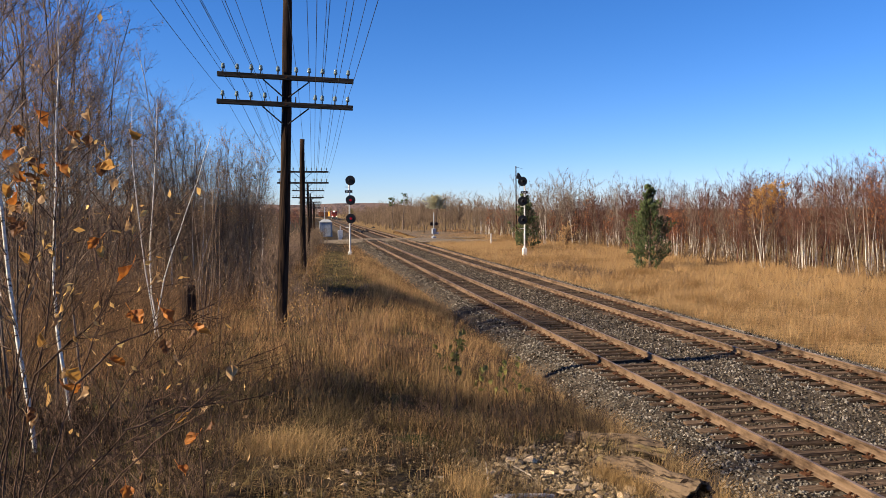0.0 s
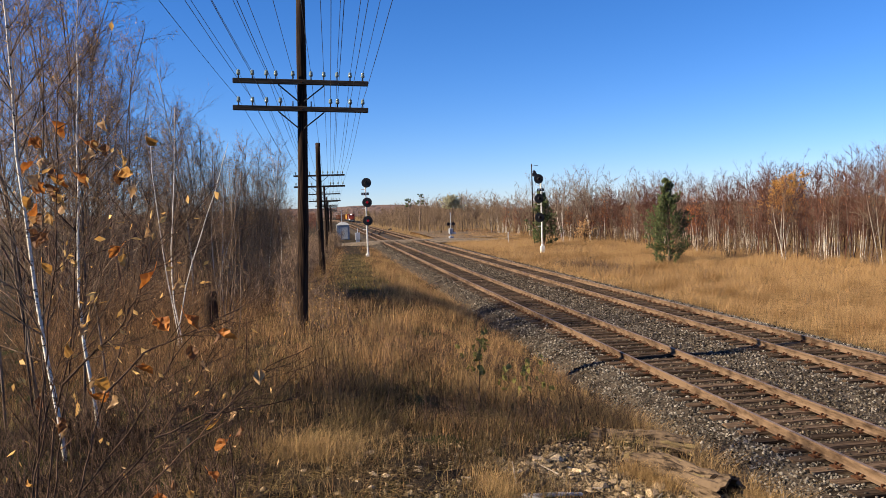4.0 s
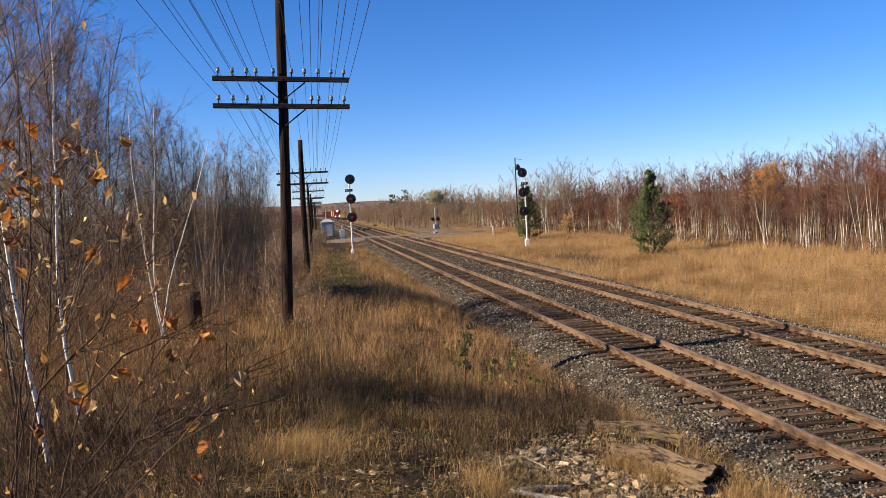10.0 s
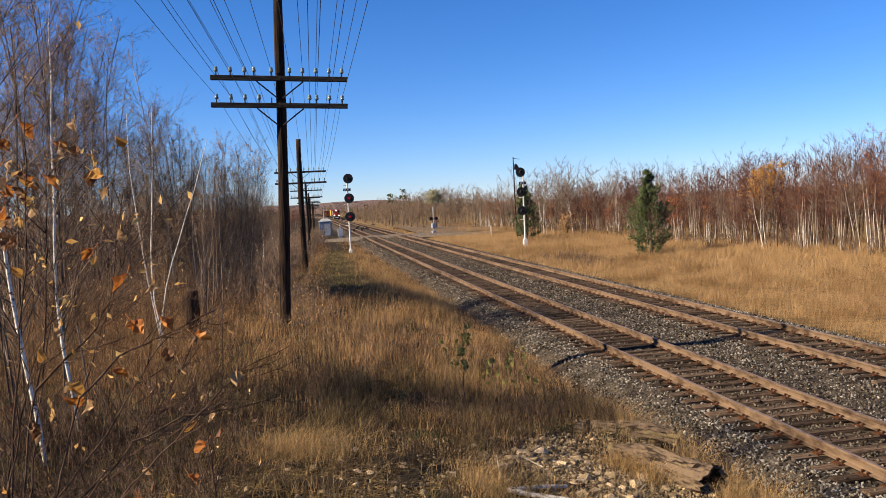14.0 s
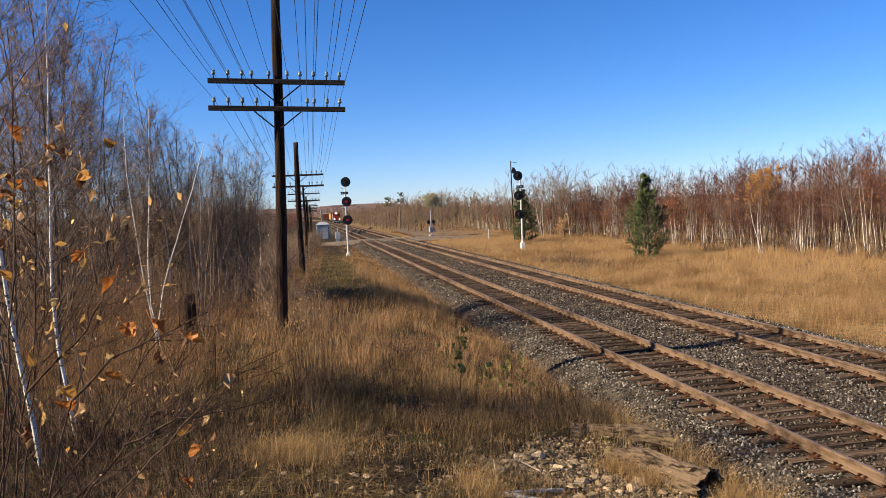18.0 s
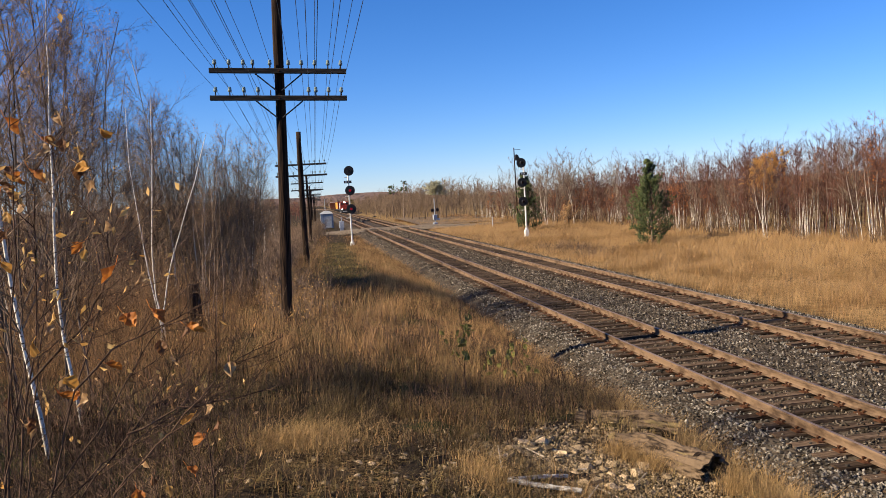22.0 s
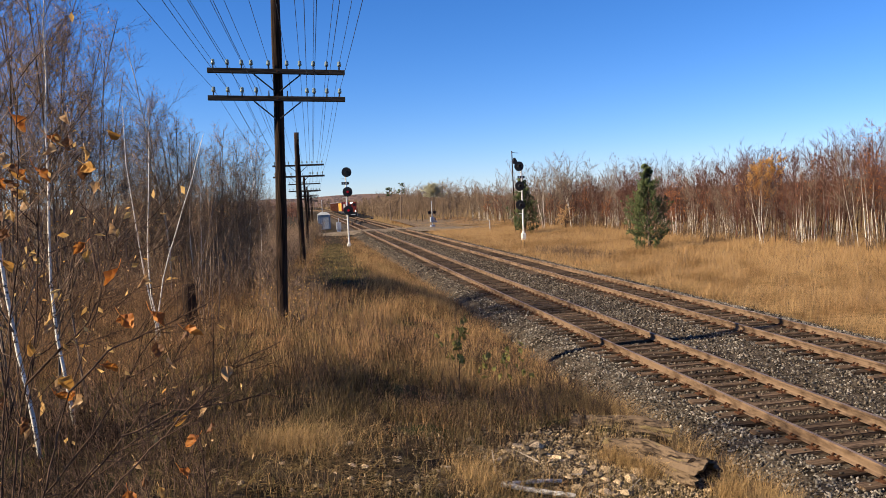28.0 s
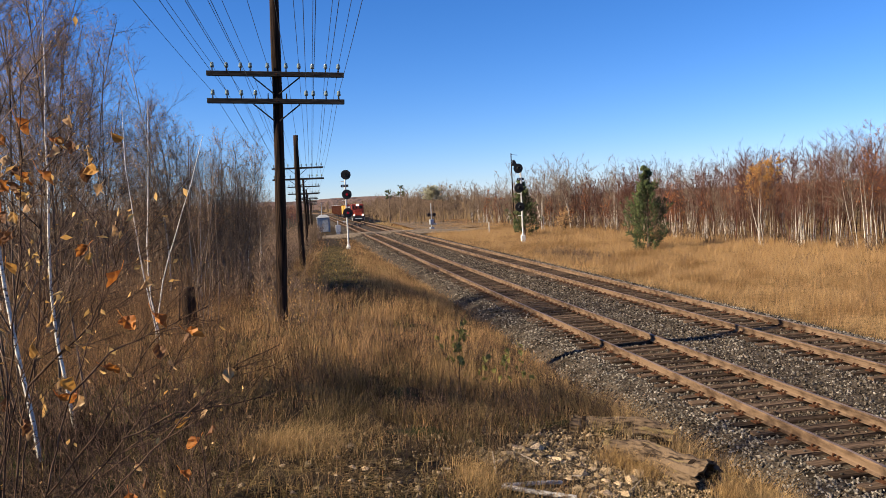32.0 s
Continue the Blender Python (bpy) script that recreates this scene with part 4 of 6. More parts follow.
def build_left_wood():
    rng = random.Random(21)
    kinds = []
    # stems, bark, boughs, stem radius, leaves that still hang
    for k, (stems, bark, boughs, r, leaf) in enumerate(((1, TALL_BIRCH, 38, 0.028, None), (1, TALL_BIRCH, 34, 0.028, None), (3, TALL_BIRCH, 14, 0.023, LEAF_TAN), (2, GREY_BARK, 23, 0.024, LEAF_TAN),
                                                        (1, GREY_BARK, 42, 0.022, LEAF_GOLD), (3, GREY_BARK, 16, 0.020, None), (4, GREY_BARK, 11, 0.021, LEAF_ORANGE), (6, GREY_BARK, 8, 0.020, LEAF_BROWN))):
        white = bark is TALL_BIRCH
        kinds.append(("birch_tree" if white else "bare_tree",
                      tree_meshes(100 + k, 7.0, stems, bark, TWIG_GREY if k in (3, 5) else TWIG_BROWN, boughs, 8, 5, 42, 0.20, leaf, 190, 0.045, r, 0.07, 0.95, 0.74, True),
                      "leafless white birch with fine brown twigs" if white else "leafless grey-brown young tree with fine twigs"))
    first = {}
    # main trees: place, height, kind
    spots = [(-11.04, 8.06, 5.9, 0), (-11.47, 10.02, 5.7, 4), (-11.04, 9.21, 5.6, 1), (-11.20, 10.31, 5.3, 4), (-12.05, 10.36, 6.3, 4), (-12.02, 9.83, 6.2, 5), (-12.27, 9.74,
             6.3, 4), (-16.30, 24.75, 11.8, 5), (-15.96, 26.94, 10.4, 3), (-17.64, 25.35, 12.4, 1), (-16.78, 27.74, 11.2, 3), (-17.53, 26.45, 12.3, 5), (-16.66, 24.63, 11.7, 4),
             (-15.33, 26.08, 9.1, 5), (-15.65, 24.43, 10.5, 4), (-14.66, 24.19, 8.6, 3), (-16.87, 29.80, 10.5, 4), (-14.13, 25.35, 5.6, 6), (-14.88, 26.20, 7.3, 4), (-11.42,
             16.21, 5.2, 2), (-10.58, 17.36, 4.1, 7), (-10.43, 30.93, 5.9, 3), (-11.86, 29.79, 6.0, 4), (-11.25, 31.87, 6.2, 5), (-10.96, 35.90, 6.6, 3), (-11.09, 43.91, 7.6, 1),
             (-10.61, 29.91, 5.6, 5), (-10.32, 29.93, 5.7, 4), (-13.02, 27.10, 8.8, 1), (-13.65, 25.96, 6.5, 3), (-12.39, 26.19, 6.9, 4), (-12.47, 28.20, 7.2, 5), (-13.47, 28.03,
             7.2, 3), (-14.16, 26.88, 5.6, 6), (-14.29, 29.91, 7.3, 5), (-12.30, 29.23, 6.9, 4), (-12.93, 28.13, 7.5, 5), (-13.60, 26.99, 6.7, 4), (-13.45, 30.07, 8.0, 4),
             (-12.41, 27.20, 6.9, 3), (-14.36, 28.88, 6.7, 4), (-11.77, 27.29, 5.5, 6), (-11.44, 27.83, 5.6, 7), (-11.20, 29.36, 6.2, 5), (-11.21, 27.35, 4.9, 6), (-10.73, 28.40,
             5.3, 7), (-12.14, 26.73, 5.7, 2), (-11.49, 30.34, 6.4, 3), (-12.05, 28.26, 6.3, 3), (-11.78, 30.31, 6.5, 4), (-10.93, 27.38, 5.6, 3), (-10.73, 30.41, 6.0, 4),
             (-10.77, 30.40, 6.3, 1)]
    spots += [(-14.79, 25.19, 8.7, 4), (-15.78, 28.03, 10.2, 4)]
    # unseen trees added left of the view to cast shade on the near bank
    spots += [(-14.5, 6.5, 4.2, 6), (-16.0, 8.0, 5.0, 5), (-15.2, 5.0, 4.6, 3), (-14.2, 8.2, 4.6, 7), (-16.6, 6.2, 5.4, 7)]
    y = 30.0
    while y < 112:
        for _ in range(2):
            x = -11.6 - abs(rng.gauss(0, 1)) * 2.4
            spots.append((x, y + rng.uniform(-0.8, 0.8), rng.uniform(4.2, 6.6) if x < -12.5 else rng.uniform(3.2, 5.6), rng.choice((0, 1, 3, 3, 4, 4, 5, 5, 6, 7))))
        y += 1.6 if y < 45 else 2.6
    for x, y, high, k in spots:
        name, meshes, label = kinds[k]
        size = high / 7.0
        if k not in first:
            first[k] = plant(name, meshes, pose(x, y, float(ground_z(x, y)), 0, 0, rng.uniform(0, 360)), label, "tree", "bare trees beside the pole line")
            first[k].scale = (size, size, size)
        else:
            stand(first[k], x, y, rng.uniform(0, 360), size, rng.uniform(-3, 3))


def build_right_wood():
    rng = random.Random(31)
    kinds = []
    for k in range(8):
        leaf = (None, LEAF_ORANGE, None, None, LEAF_ORANGE, None, None, LEAF_GOLD)[k]
        kinds.append(("birch_tree", tree_meshes(300 + k, 7.2, (1, 2, 3, 2, 1, 4, 2, 1)[k], BIRCH if k != 3 else GREY_BARK, TWIG_RED if k not in (2, 6) else TWIG_GREY, (42, 23, 15, 23, 42, 12, 23, 36)[k], 7, 4, 42, 0.30,
                                                leaf, (0, 480, 0, 0, 420, 0, 0, 5200)[k], 0.09, 0.028, 0.05, 1.1, 1.2, True), ("slender white birch with grey bare twigs" if k in (2, 6) else "slender white birch with red-brown bare twigs") if not leaf else "slender white birch with a few orange leaves"))
    first = {}
    spots = [(27.4, 56.6, 6.9, 7), (28.2, 57.5, 6.4, 7), (29.0, 58.4, 7.0, 7), (28.2, 60.0, 6.6, 7)]
    spots += [(20.1, 90.7, 9.2, 2), (23.0, 89.7, 9.0, 6), (27.5, 86.0, 8.6, 2), (26.7, 71.9, 7.6, 6), (28.5, 70.0, 7.8, 2), (21.5, 92.0, 5.2, 1), (24.4, 88.0, 5.8, 4)]
    spots += [(23.0, 61.9, 5.6, 1), (23.9, 60.7, 5.8, 2), (23.4, 57.8, 6.0, 5), (24.9, 59.2, 5.4, 2), (26.0, 57.6, 6.2, 5), (25.8, 59.0, 5.2, 1), (26.2, 52.9, 5.8, 2), (26.8, 52.1, 5.6, 2), (24.9, 47.4, 6.6, 5), (25.6, 47.3, 6.4, 2), (26.9, 47.4, 6.8, 5), (26.6, 46.1, 6.2, 5)]
    for i in range(170):
        u = i / 170
        y = 33 + 100 * u + rng.uniform(-1.2, 1.2)
        edge = float(np.interp(y, [33, 43, 52, 65, 79, 98, 118, 136], [26.0, 24.4, 22.6, 23.5, 24.2, 24.0, 21.5, 18.8]))
        x = edge + abs(rng.gauss(0, 1)) * 4.5
        high = rng.uniform(0.65, 1.05) * float(np.interp(y, [35, 45, 55, 70, 100, 130], [8.8, 7.9, 6.2, 5.3, 5.7, 6.6]))
        spots.append((x, y, high, rng.randrange(7) if y < 72 else rng.choice((2, 6, 3, 2, 6, 1))))
    for x, y, high, k in spots:
        name, meshes, label = kinds[k]
        size = high / 7.2
        if k not in first:
            first[k] = plant(name, meshes, pose(x, y, float(ground_z(x, y)), 0, 0, rng.uniform(0, 360)), label, "tree", "birches at the meadow's edge")
            first[k].scale = (size, size, size)
        else:
            stand(first[k], x, y, rng.uniform(0, 360), size, rng.uniform(-3, 3))


def far_wood(name, places, heights, twig, label, seed, twigs=70, width=0.02):
    """A joined wood far off: a stem and a spray of twigs for each place."""
    rng = np.random.default_rng(seed)
    n = len(places)
    base = np.concatenate([places, ground_z(places[:, 0], places[:, 1])[:, None]], 1)
    trunk = limbs(rng, base, np.concatenate([rng.normal(0, 0.10, (n, 2)), np.ones((n, 1))], 1), heights, 5, 0.07, 0.02)
    b, d, u, who = shoots(rng, trunk, 13, 0.18, 0.98, 38)
    l = (0.26 * (1 - u) + 0.13) * heights[who] * rng.uniform(0.4, 1.25, len(u))
    bough = limbs(rng, b, d, l, 2, 0.12, 0.05)
    b2, d2, u2, w2 = shoots(rng, bough, max(3, twigs // 13), 0.1, 1.0, 40)
    tips = b2 + unit(d2 + np.array([0, 0, 0.2])) * (l[w2] * rng.uniform(0.25, 0.6, len(u2)))[:, None]
    field(name, *merged([bars(trunk, 0.05, 0.012, 4), bars(bough, width * 0.5, width * 0.2, 3), spikes(b2, tips, width * 0.45)]), twig, label, "wood")


def build_far_woods():
    rng = np.random.default_rng(5)
    n = 400
    y = rng.uniform(30, 125, n)
    x = np.interp(y, [33, 43, 52, 65, 79, 98, 118, 136], [27.0, 25.4, 23.6, 24.5, 25.2, 25.0, 22.5, 19.8]) + rng.uniform(0, 1, n) ** 2 * 30
    far_wood("birch_wood", np.stack([x, y], 1), rng.uniform(4.5, 7.0, n) * np.interp(x, [20, 32, 55], [0.72, 1.03, 1.6]), TWIG_RED, "dense red-brown leafless birch wood", 6, 182, 0.020)
    n = 300
    y = rng.uniform(34, 125, n)
    x = np.interp(y, [33, 43, 52, 65, 79, 98, 118, 136], [30.0, 29.0, 27.6, 28.5, 29.2, 29.0, 26.5, 23.8]) + rng.uniform(0, 1, n) * 45
    far_wood("deep_birch_wood", np.stack([x, y], 1), rng.uniform(5.2, 7.0, n) * np.interp(x, [20, 34, 60], [0.75, 0.95, 1.5]), TWIG_RED, "dense leafless wood behind the birches", 15, 117, 0.028)
    n = 230
    y = rng.uniform(140, 250, n)
    x = np.interp(y, [140, 165, 250], [17, 12.5, 11.5]) + np.abs(rng.normal(0, 1, n)) * 9
    far_wood("wood_beyond_crossing", np.stack([x, y], 1), rng.uniform(4.6, 7.8, n), TWIG_BEIGE, "leafless brown wood beyond the crossing", 12, 195, 0.026)
    n = 260
    y = rng.uniform(172, 420, n)
    x = 9.2 + np.abs(rng.normal(0, 1, n)) * 4.5
    far_wood("lineside_wood", np.stack([x, y], 1), rng.uniform(2.2, 6.4, n), TWIG_BEIGE, "leafless pale brown wood close beside the line", 13, 156, 0.034)
    n = 300
    y = rng.uniform(122, 330, n)
    x = 19 + np.abs(rng.normal(0, 1, n)) * 30
    far_wood("far_wood", np.stack([x, y], 1), rng.uniform(5.2, 8.6, n), TWIG_BEIGE, "far grey-brown leafless wood along the line", 7, 143, 0.030)
    n = 110
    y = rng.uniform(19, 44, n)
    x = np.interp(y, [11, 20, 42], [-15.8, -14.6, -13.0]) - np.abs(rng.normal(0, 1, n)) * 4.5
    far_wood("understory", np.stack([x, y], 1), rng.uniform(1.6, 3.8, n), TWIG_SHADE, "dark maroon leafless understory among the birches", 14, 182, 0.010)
    n = 70
    y = rng.uniform(93, 116, n)
    x = np.interp(y, [93, 116], [21.5, 19.5]) + rng.uniform(0, 13, n)
    far_wood("grey_wood", np.stack([x, y], 1), rng.uniform(6.2, 9.4, n), TWIG_GREY, "grey leafless trees behind the far signal", 17, 182, 0.022)
    n = 150
    y = rng.uniform(30, 125, n)
    x = -15 - np.abs(rng.normal(0, 1, n)) * 9
    far_wood("left_wood", np.stack([x, y], 1), rng.uniform(2.6, 4.6, n), TWIG_BROWN, "brown leafless thicket", 8, 90, 0.016)
    n = 200
    y = rng.uniform(125, 420, n)
    x = -11 - np.abs(rng.normal(0, 1, n)) * 24
    far_wood("far_left_wood", np.stack([x, y], 1), rng.uniform(3.5, 6.2, n), TWIG_RED, "far brown leafless wood beside the line", 9, 130, 0.035)
    n = 420
    y = rng.uniform(420, 700, n)
    x = rng.uniform(-110, 130, n)
    far_wood("distant_wood", np.stack([x, y], 1), rng.uniform(5, 9, n), TWIG_BEIGE, "distant leafless wood across the line", 10, 65, 0.17)


def hills():
    verts, faces = [], []
    xs = [-1500 + 25 * i for i in range(140)]
    for x in xs:
        top = (18.5 + 3.0 * math.exp(-((x - 95) / 60) ** 2) + 0.7 * math.sin(x * 0.05) + 0.5 * math.sin(x * 0.13)) * (1 - 0.75 * float(smooth(120, 300, x)))
        verts += [(x, 1450, -2), (x, 1500, top), (x, 1900, -2)]
    for i in range(len(xs) - 1):
        a = 3 * i
        faces += [(a, a + 3, a + 4, a + 1), (a + 1, a + 4, a + 5, a + 2)]
    tagged(new("far_hills", mesh_of("far_hills", verts, faces, HILL)), "low wooded hills on the horizon", "hills", kind="structure")


def pine(x, y, height, seed, radius, label):
    rng = np.random.default_rng(seed)
    t = thing("pine_tree", pose(x, y, float(ground_z(x, y))), label, "pine tree", "pines in the meadow")
    trunk = limbs(rng, np.array([[0, 0, -0.2]]), np.array([[0.02, 0.0, 1.0]]), np.array([height]), 8, 0.02, 0)
    child("trunk", tri_mesh("trunk", *bars(trunk, 0.12, 0.02, 8), GREY_BARK), t)
    # boughs in whorls, each level with its own reach
    level = np.repeat(np.linspace(0.05, 0.965, 17), 6) + rng.normal(0, 0.008, 102)
    reach = np.repeat(rng.uniform(0.72, 1.15, 17), 6)
    turn = rng.uniform(0, 2 * np.pi, 102)
    i = np.minimum((level * 8).astype(int), 7)
    b = trunk[0, i] + (trunk[0, i + 1] - trunk[0, i]) * (level * 8 - i)[:, None]
    d = np.stack([np.cos(turn), np.sin(turn), 0.15 + 0.75 * level], 1)
    length = radius * np.clip(1.03 - level, 0, 1) ** 0.85 * np.clip(level * 2.5 + 0.62, 0, 1) * reach * rng.uniform(0.6, 1.2, 102) + 0.11
    bough = limbs(rng, b, d, length, 5, 0.07, 0.10)
    child("branchwork", tri_mesh("branchwork", *bars(bough, 0.024, 0.007, 4), GREY_BARK), t)
    b2, d2, u2, w2 = shoots(rng, bough, 15, 0.18, 1.0, 46)
    sprig = limbs(rng, b2, d2, (length[w2] * (1.15 - u2) * 0.42 + 0.07) * rng.uniform(0.7, 1.2, len(u2)), 3, 0.1, 0.22)
    n0, nd, _, _ = shoots(rng, sprig, 24, 0.15, 1.0, 42)
    child("foliage", tri_mesh("foliage", *spikes(n0, n0 + nd * rng.uniform(0.09, 0.19, len(n0))[:, None], 0.014), NEEDLES), t, "tufts of dark green needles")
    return t


build_left_wood()
build_right_wood()
plant("yellow_shrub", tree_meshes(402, 3.1, 6, GREY_BARK, TWIG_BEIGE, 9, 6, 3, 48, 0.12, LEAF_TAN, 1500, 0.13, 0.03, 0.02, 1.5, 1.6, True), on_ground(22.0, 88.0), "tan-yellow shrub at the meadow's far edge", "shrub")
build_far_woods()
hills()
pine(16.2, 52.8, 6.3, 1, 2.5, "bushy green young pine at the edge of the golden meadow")
pine(15.8, 84.0, 6.6, 2, 2.5, "dark green pine behind the signal")


# ---- brush and saplings ----
TWIG_DARK = surface("dark_sapling_bark", (0.022, 0.014, 0.010), (0.125, 0.078, 0.052), 20, 0.85, 0.2)


# The near thicket's shade and sunlit highlights sit in these stem colours.
THICKET_DARK = surface("dark_thicket_stems", (0.010, 0.007, 0.005), (0.125, 0.080, 0.056), 12, 0.8, 0, coarse=0.7, island=0.8)


def brush(name, seed, places, high, twig, label, stems=7, width=0.006, twigs=6, leaf=None, leaves=0):
    """A joined thicket of thin stems with side twigs."""
    rng = np.random.default_rng(seed)
    n = len(places)
    base = np.repeat(np.concatenate([places, ground_z(places[:, 0], places[:, 1])[:, None] - 0.05], 1), stems, 0)
    base[:, :2] += rng.normal(0, 0.16, (n * stems, 2))
    way = np.concatenate([rng.normal(0, 0.28, (n * stems, 2)), np.ones((n * stems, 1))], 1)
    length = np.repeat(high, stems) * rng.uniform(0.5, 1.1, n * stems)
    stem = limbs(rng, base, way, length, 4, 0.10, 0.02)
    b, d, u, who = shoots(rng, stem, twigs, 0.2, 1.0, 36)
    tips = b + d * (length[who] * rng.uniform(0.15, 0.40, len(u)))[:, None]
    pieces = [bars(stem, width, width * 0.4, 3), spikes(b, tips, width * 0.5)]
    field(name, *merged(pieces), twig, label, "brush")
    if leaf:
        k = rng.integers(0, len(tips), leaves)
        field(name + "_foliage", *leaflets(rng, tips[k], rng.uniform(0.03, 0.07, leaves)), leaf, "dry leaves that hang in the " + name.replace("_", " "), "leaves")


def build_brush():
    rng = np.random.default_rng(41)
    n = 340
    y = rng.uniform(9.0, 24, n)
    x = rng.uniform(-15, -9.6, n) - 0.02 * y
    ok = x < -9.4
    brush("bramble_thicket", 42, np.stack([x, y], 1)[ok], rng.uniform(0.55, 1.15, ok.sum()) * (1 + 0.6 * smooth(-11.0, -12.2, x[ok]) * smooth(9, 12, y[ok])), TWIG_RUSSET, "dense russet leafless bramble thicket on the bank", 5, 0.004, 8, LEAF_TAN, 260)
    n = 150
    y = rng.uniform(4.4, 9.4, n)
    x = rng.uniform(-12.8, -9.2, n)
    brush("near_thicket", 50, np.stack([x, y], 1), rng.uniform(0.3, 0.85, n), THICKET_DARK, "dark tangled thicket of thin bare stems on the bank", 10, 0.004, 9, LEAF_TAN, 60)
    spread = np.concatenate([rng.normal(0, 1, (k, 2)) * np.array([w, 0.55]) + np.array([cx, cy]) for cx, cy, w, k in
                             ((-6.7, 13.7, 0.7, 34), (-5.1, 13.6, 0.4, 20), (-8.3, 10.8, 0.7, 22), (-4.6, 11.4, 0.5, 22), (-6.2, 9.9, 0.9, 20), (-7.6, 14.6, 0.9, 18))])
    brush("low_bank_brush", 56, spread, rng.uniform(0.35, 0.75, len(spread)), THICKET_DARK, "low dark purple-brown brush among the bank grass", 8, 0.004, 8)
    n = 95
    y = rng.uniform(20, 34, n)
    x = np.interp(y, [20, 24, 34], [-12.2, -11.4, -10.6]) - rng.uniform(0, 1, n) * 4.2
    brush("young_thicket", 57, np.stack([x, y], 1), rng.uniform(1.0, 2.6, n), TWIG_BROWN, "brown thicket of thin stems under the birches", 6, 0.006, 11, LEAF_TAN, 800)
    n = 300
    y = rng.uniform(20, 108, n)
    x = rng.uniform(-12.0, -9.2, n) + 0.8 * smooth(40, 90, y)
    brush("lineside_brush", 43, np.stack([x, y], 1), rng.uniform(0.9, 2.3, n), TWIG_BROWN, "brown leafless brush under the pole line", 7, 0.011, 7)
    n = 60
    y = rng.uniform(17, 27, n)
    x = rng.uniform(-9.6, -7.9, n)
    brush("pole_foot_brush", 44, np.stack([x, y], 1), rng.uniform(0.5, 1.1, n), TWIG_BROWN, "low brush with yellow leaves at the pole's foot", 5, 0.006, 6, LEAF_YELLOW, 420)
    n = 260
    y = rng.uniform(32, 112, n)
    x = np.interp(y, [33, 43, 52, 65, 79, 98, 118], [25.6, 24.0, 22.2, 23.1, 23.8, 23.4, 21.0]) + rng.uniform(-0.8, 6, n)
    brush("wood_edge_brush", 45, np.stack([x, y], 1), rng.uniform(0.7, 1.9, n), TWIG_BROWN, "tangled brown brush at the wood's edge", 7, 0.018, 7, GRASS_RUST, 900)
    n = 46
    y = rng.uniform(18, 75, n)
    x = rng.uniform(7.9, 20, n)
    brush("meadow_weed", 46, np.stack([x, y], 1), rng.uniform(0.5, 0.95, n), TWIG_BROWN, "dark dry weeds in the meadow", 6, 0.007, 6)
    n = 60
    y = rng.uniform(46, 57, n)
    x = rng.uniform(8.6, 11.2, n)
    brush("dark_weed_patch", 47, np.stack([x, y], 1), rng.uniform(0.5, 0.9, n), TWIG_BROWN, "dark patch of dry weeds beside the ballast", 7, 0.014, 6)
    n = 90
    y = rng.uniform(92, 132, n)
    x = rng.uniform(-9.5, -6.6, n)
    brush("crossing_brush", 49, np.stack([x, y], 1), rng.uniform(0.9, 2.3, n), TWIG_BEIGE, "pale dry brush beside the crossing", 7, 0.022, 7, LEAF_YELLOW, 300)
    n = 60
    y = rng.uniform(56, 108, n)
    x = rng.uniform(-9.3, -7.9, n)
    brush("trail_side_brush", 48, np.stack([x, y], 1), rng.uniform(0.6, 1.5, n), TWIG_BROWN, "dark low brush beside the trail", 7, 0.016, 7, LEAF_GREEN, 900)


def big_leaf_mesh(seed, material, size):
    """One dry leaf: a toothed blade folded along its rib and curled at the tip."""
    rng = random.Random(seed)
    bm = bmesh.new()
    rows, curl, fold, twist = [], rng.uniform(-1.2, 1.4), rng.uniform(0.2, 1.0), rng.uniform(-1.3, 1.3)
    for k, w in enumerate((0.0, 0.24, 0.38, 0.36, 0.31, 0.16, 0.0)):
        y = k / 6
        z, c, d = curl * y * y * 0.45, math.cos(twist * y), math.sin(twist * y)
        row = []
        for s in (-1, -0.5, 0, 0.5, 1) if w else (0,):
            a = s * w * rng.uniform(0.72, 1.2)
            b = fold * abs(s) * w + rng.uniform(-0.11, 0.11) * (0.3 + abs(s))
            row.append(bm.verts.new(((a * c - b * d) * size, (y + rng.uniform(-0.05, 0.05) * abs(s)) * size, (z + a * d + b * c) * size)))
        rows.append(row)
    for p, q in zip(rows, rows[1:]):
        if len(p) == 1:
            for i in range(4):
                bm.faces.new((p[0], q[i + 1], q[i]))
        elif len(q) == 1:
            for i in range(4):
                bm.faces.new((p[i], p[i + 1], q[0]))
        else:
            for i in range(4):
                bm.faces.new((p[i], p[i + 1], q[i + 1], q[i]))
    box(bm, -0.012 * size, -0.45 * size, -0.012 * size, 0.012 * size, 0.0, 0.012 * size)
    me = bpy.data.meshes.new("leaf")
    bm.to_mesh(me)
    bm.free()
    me.materials.append(material)
    return me


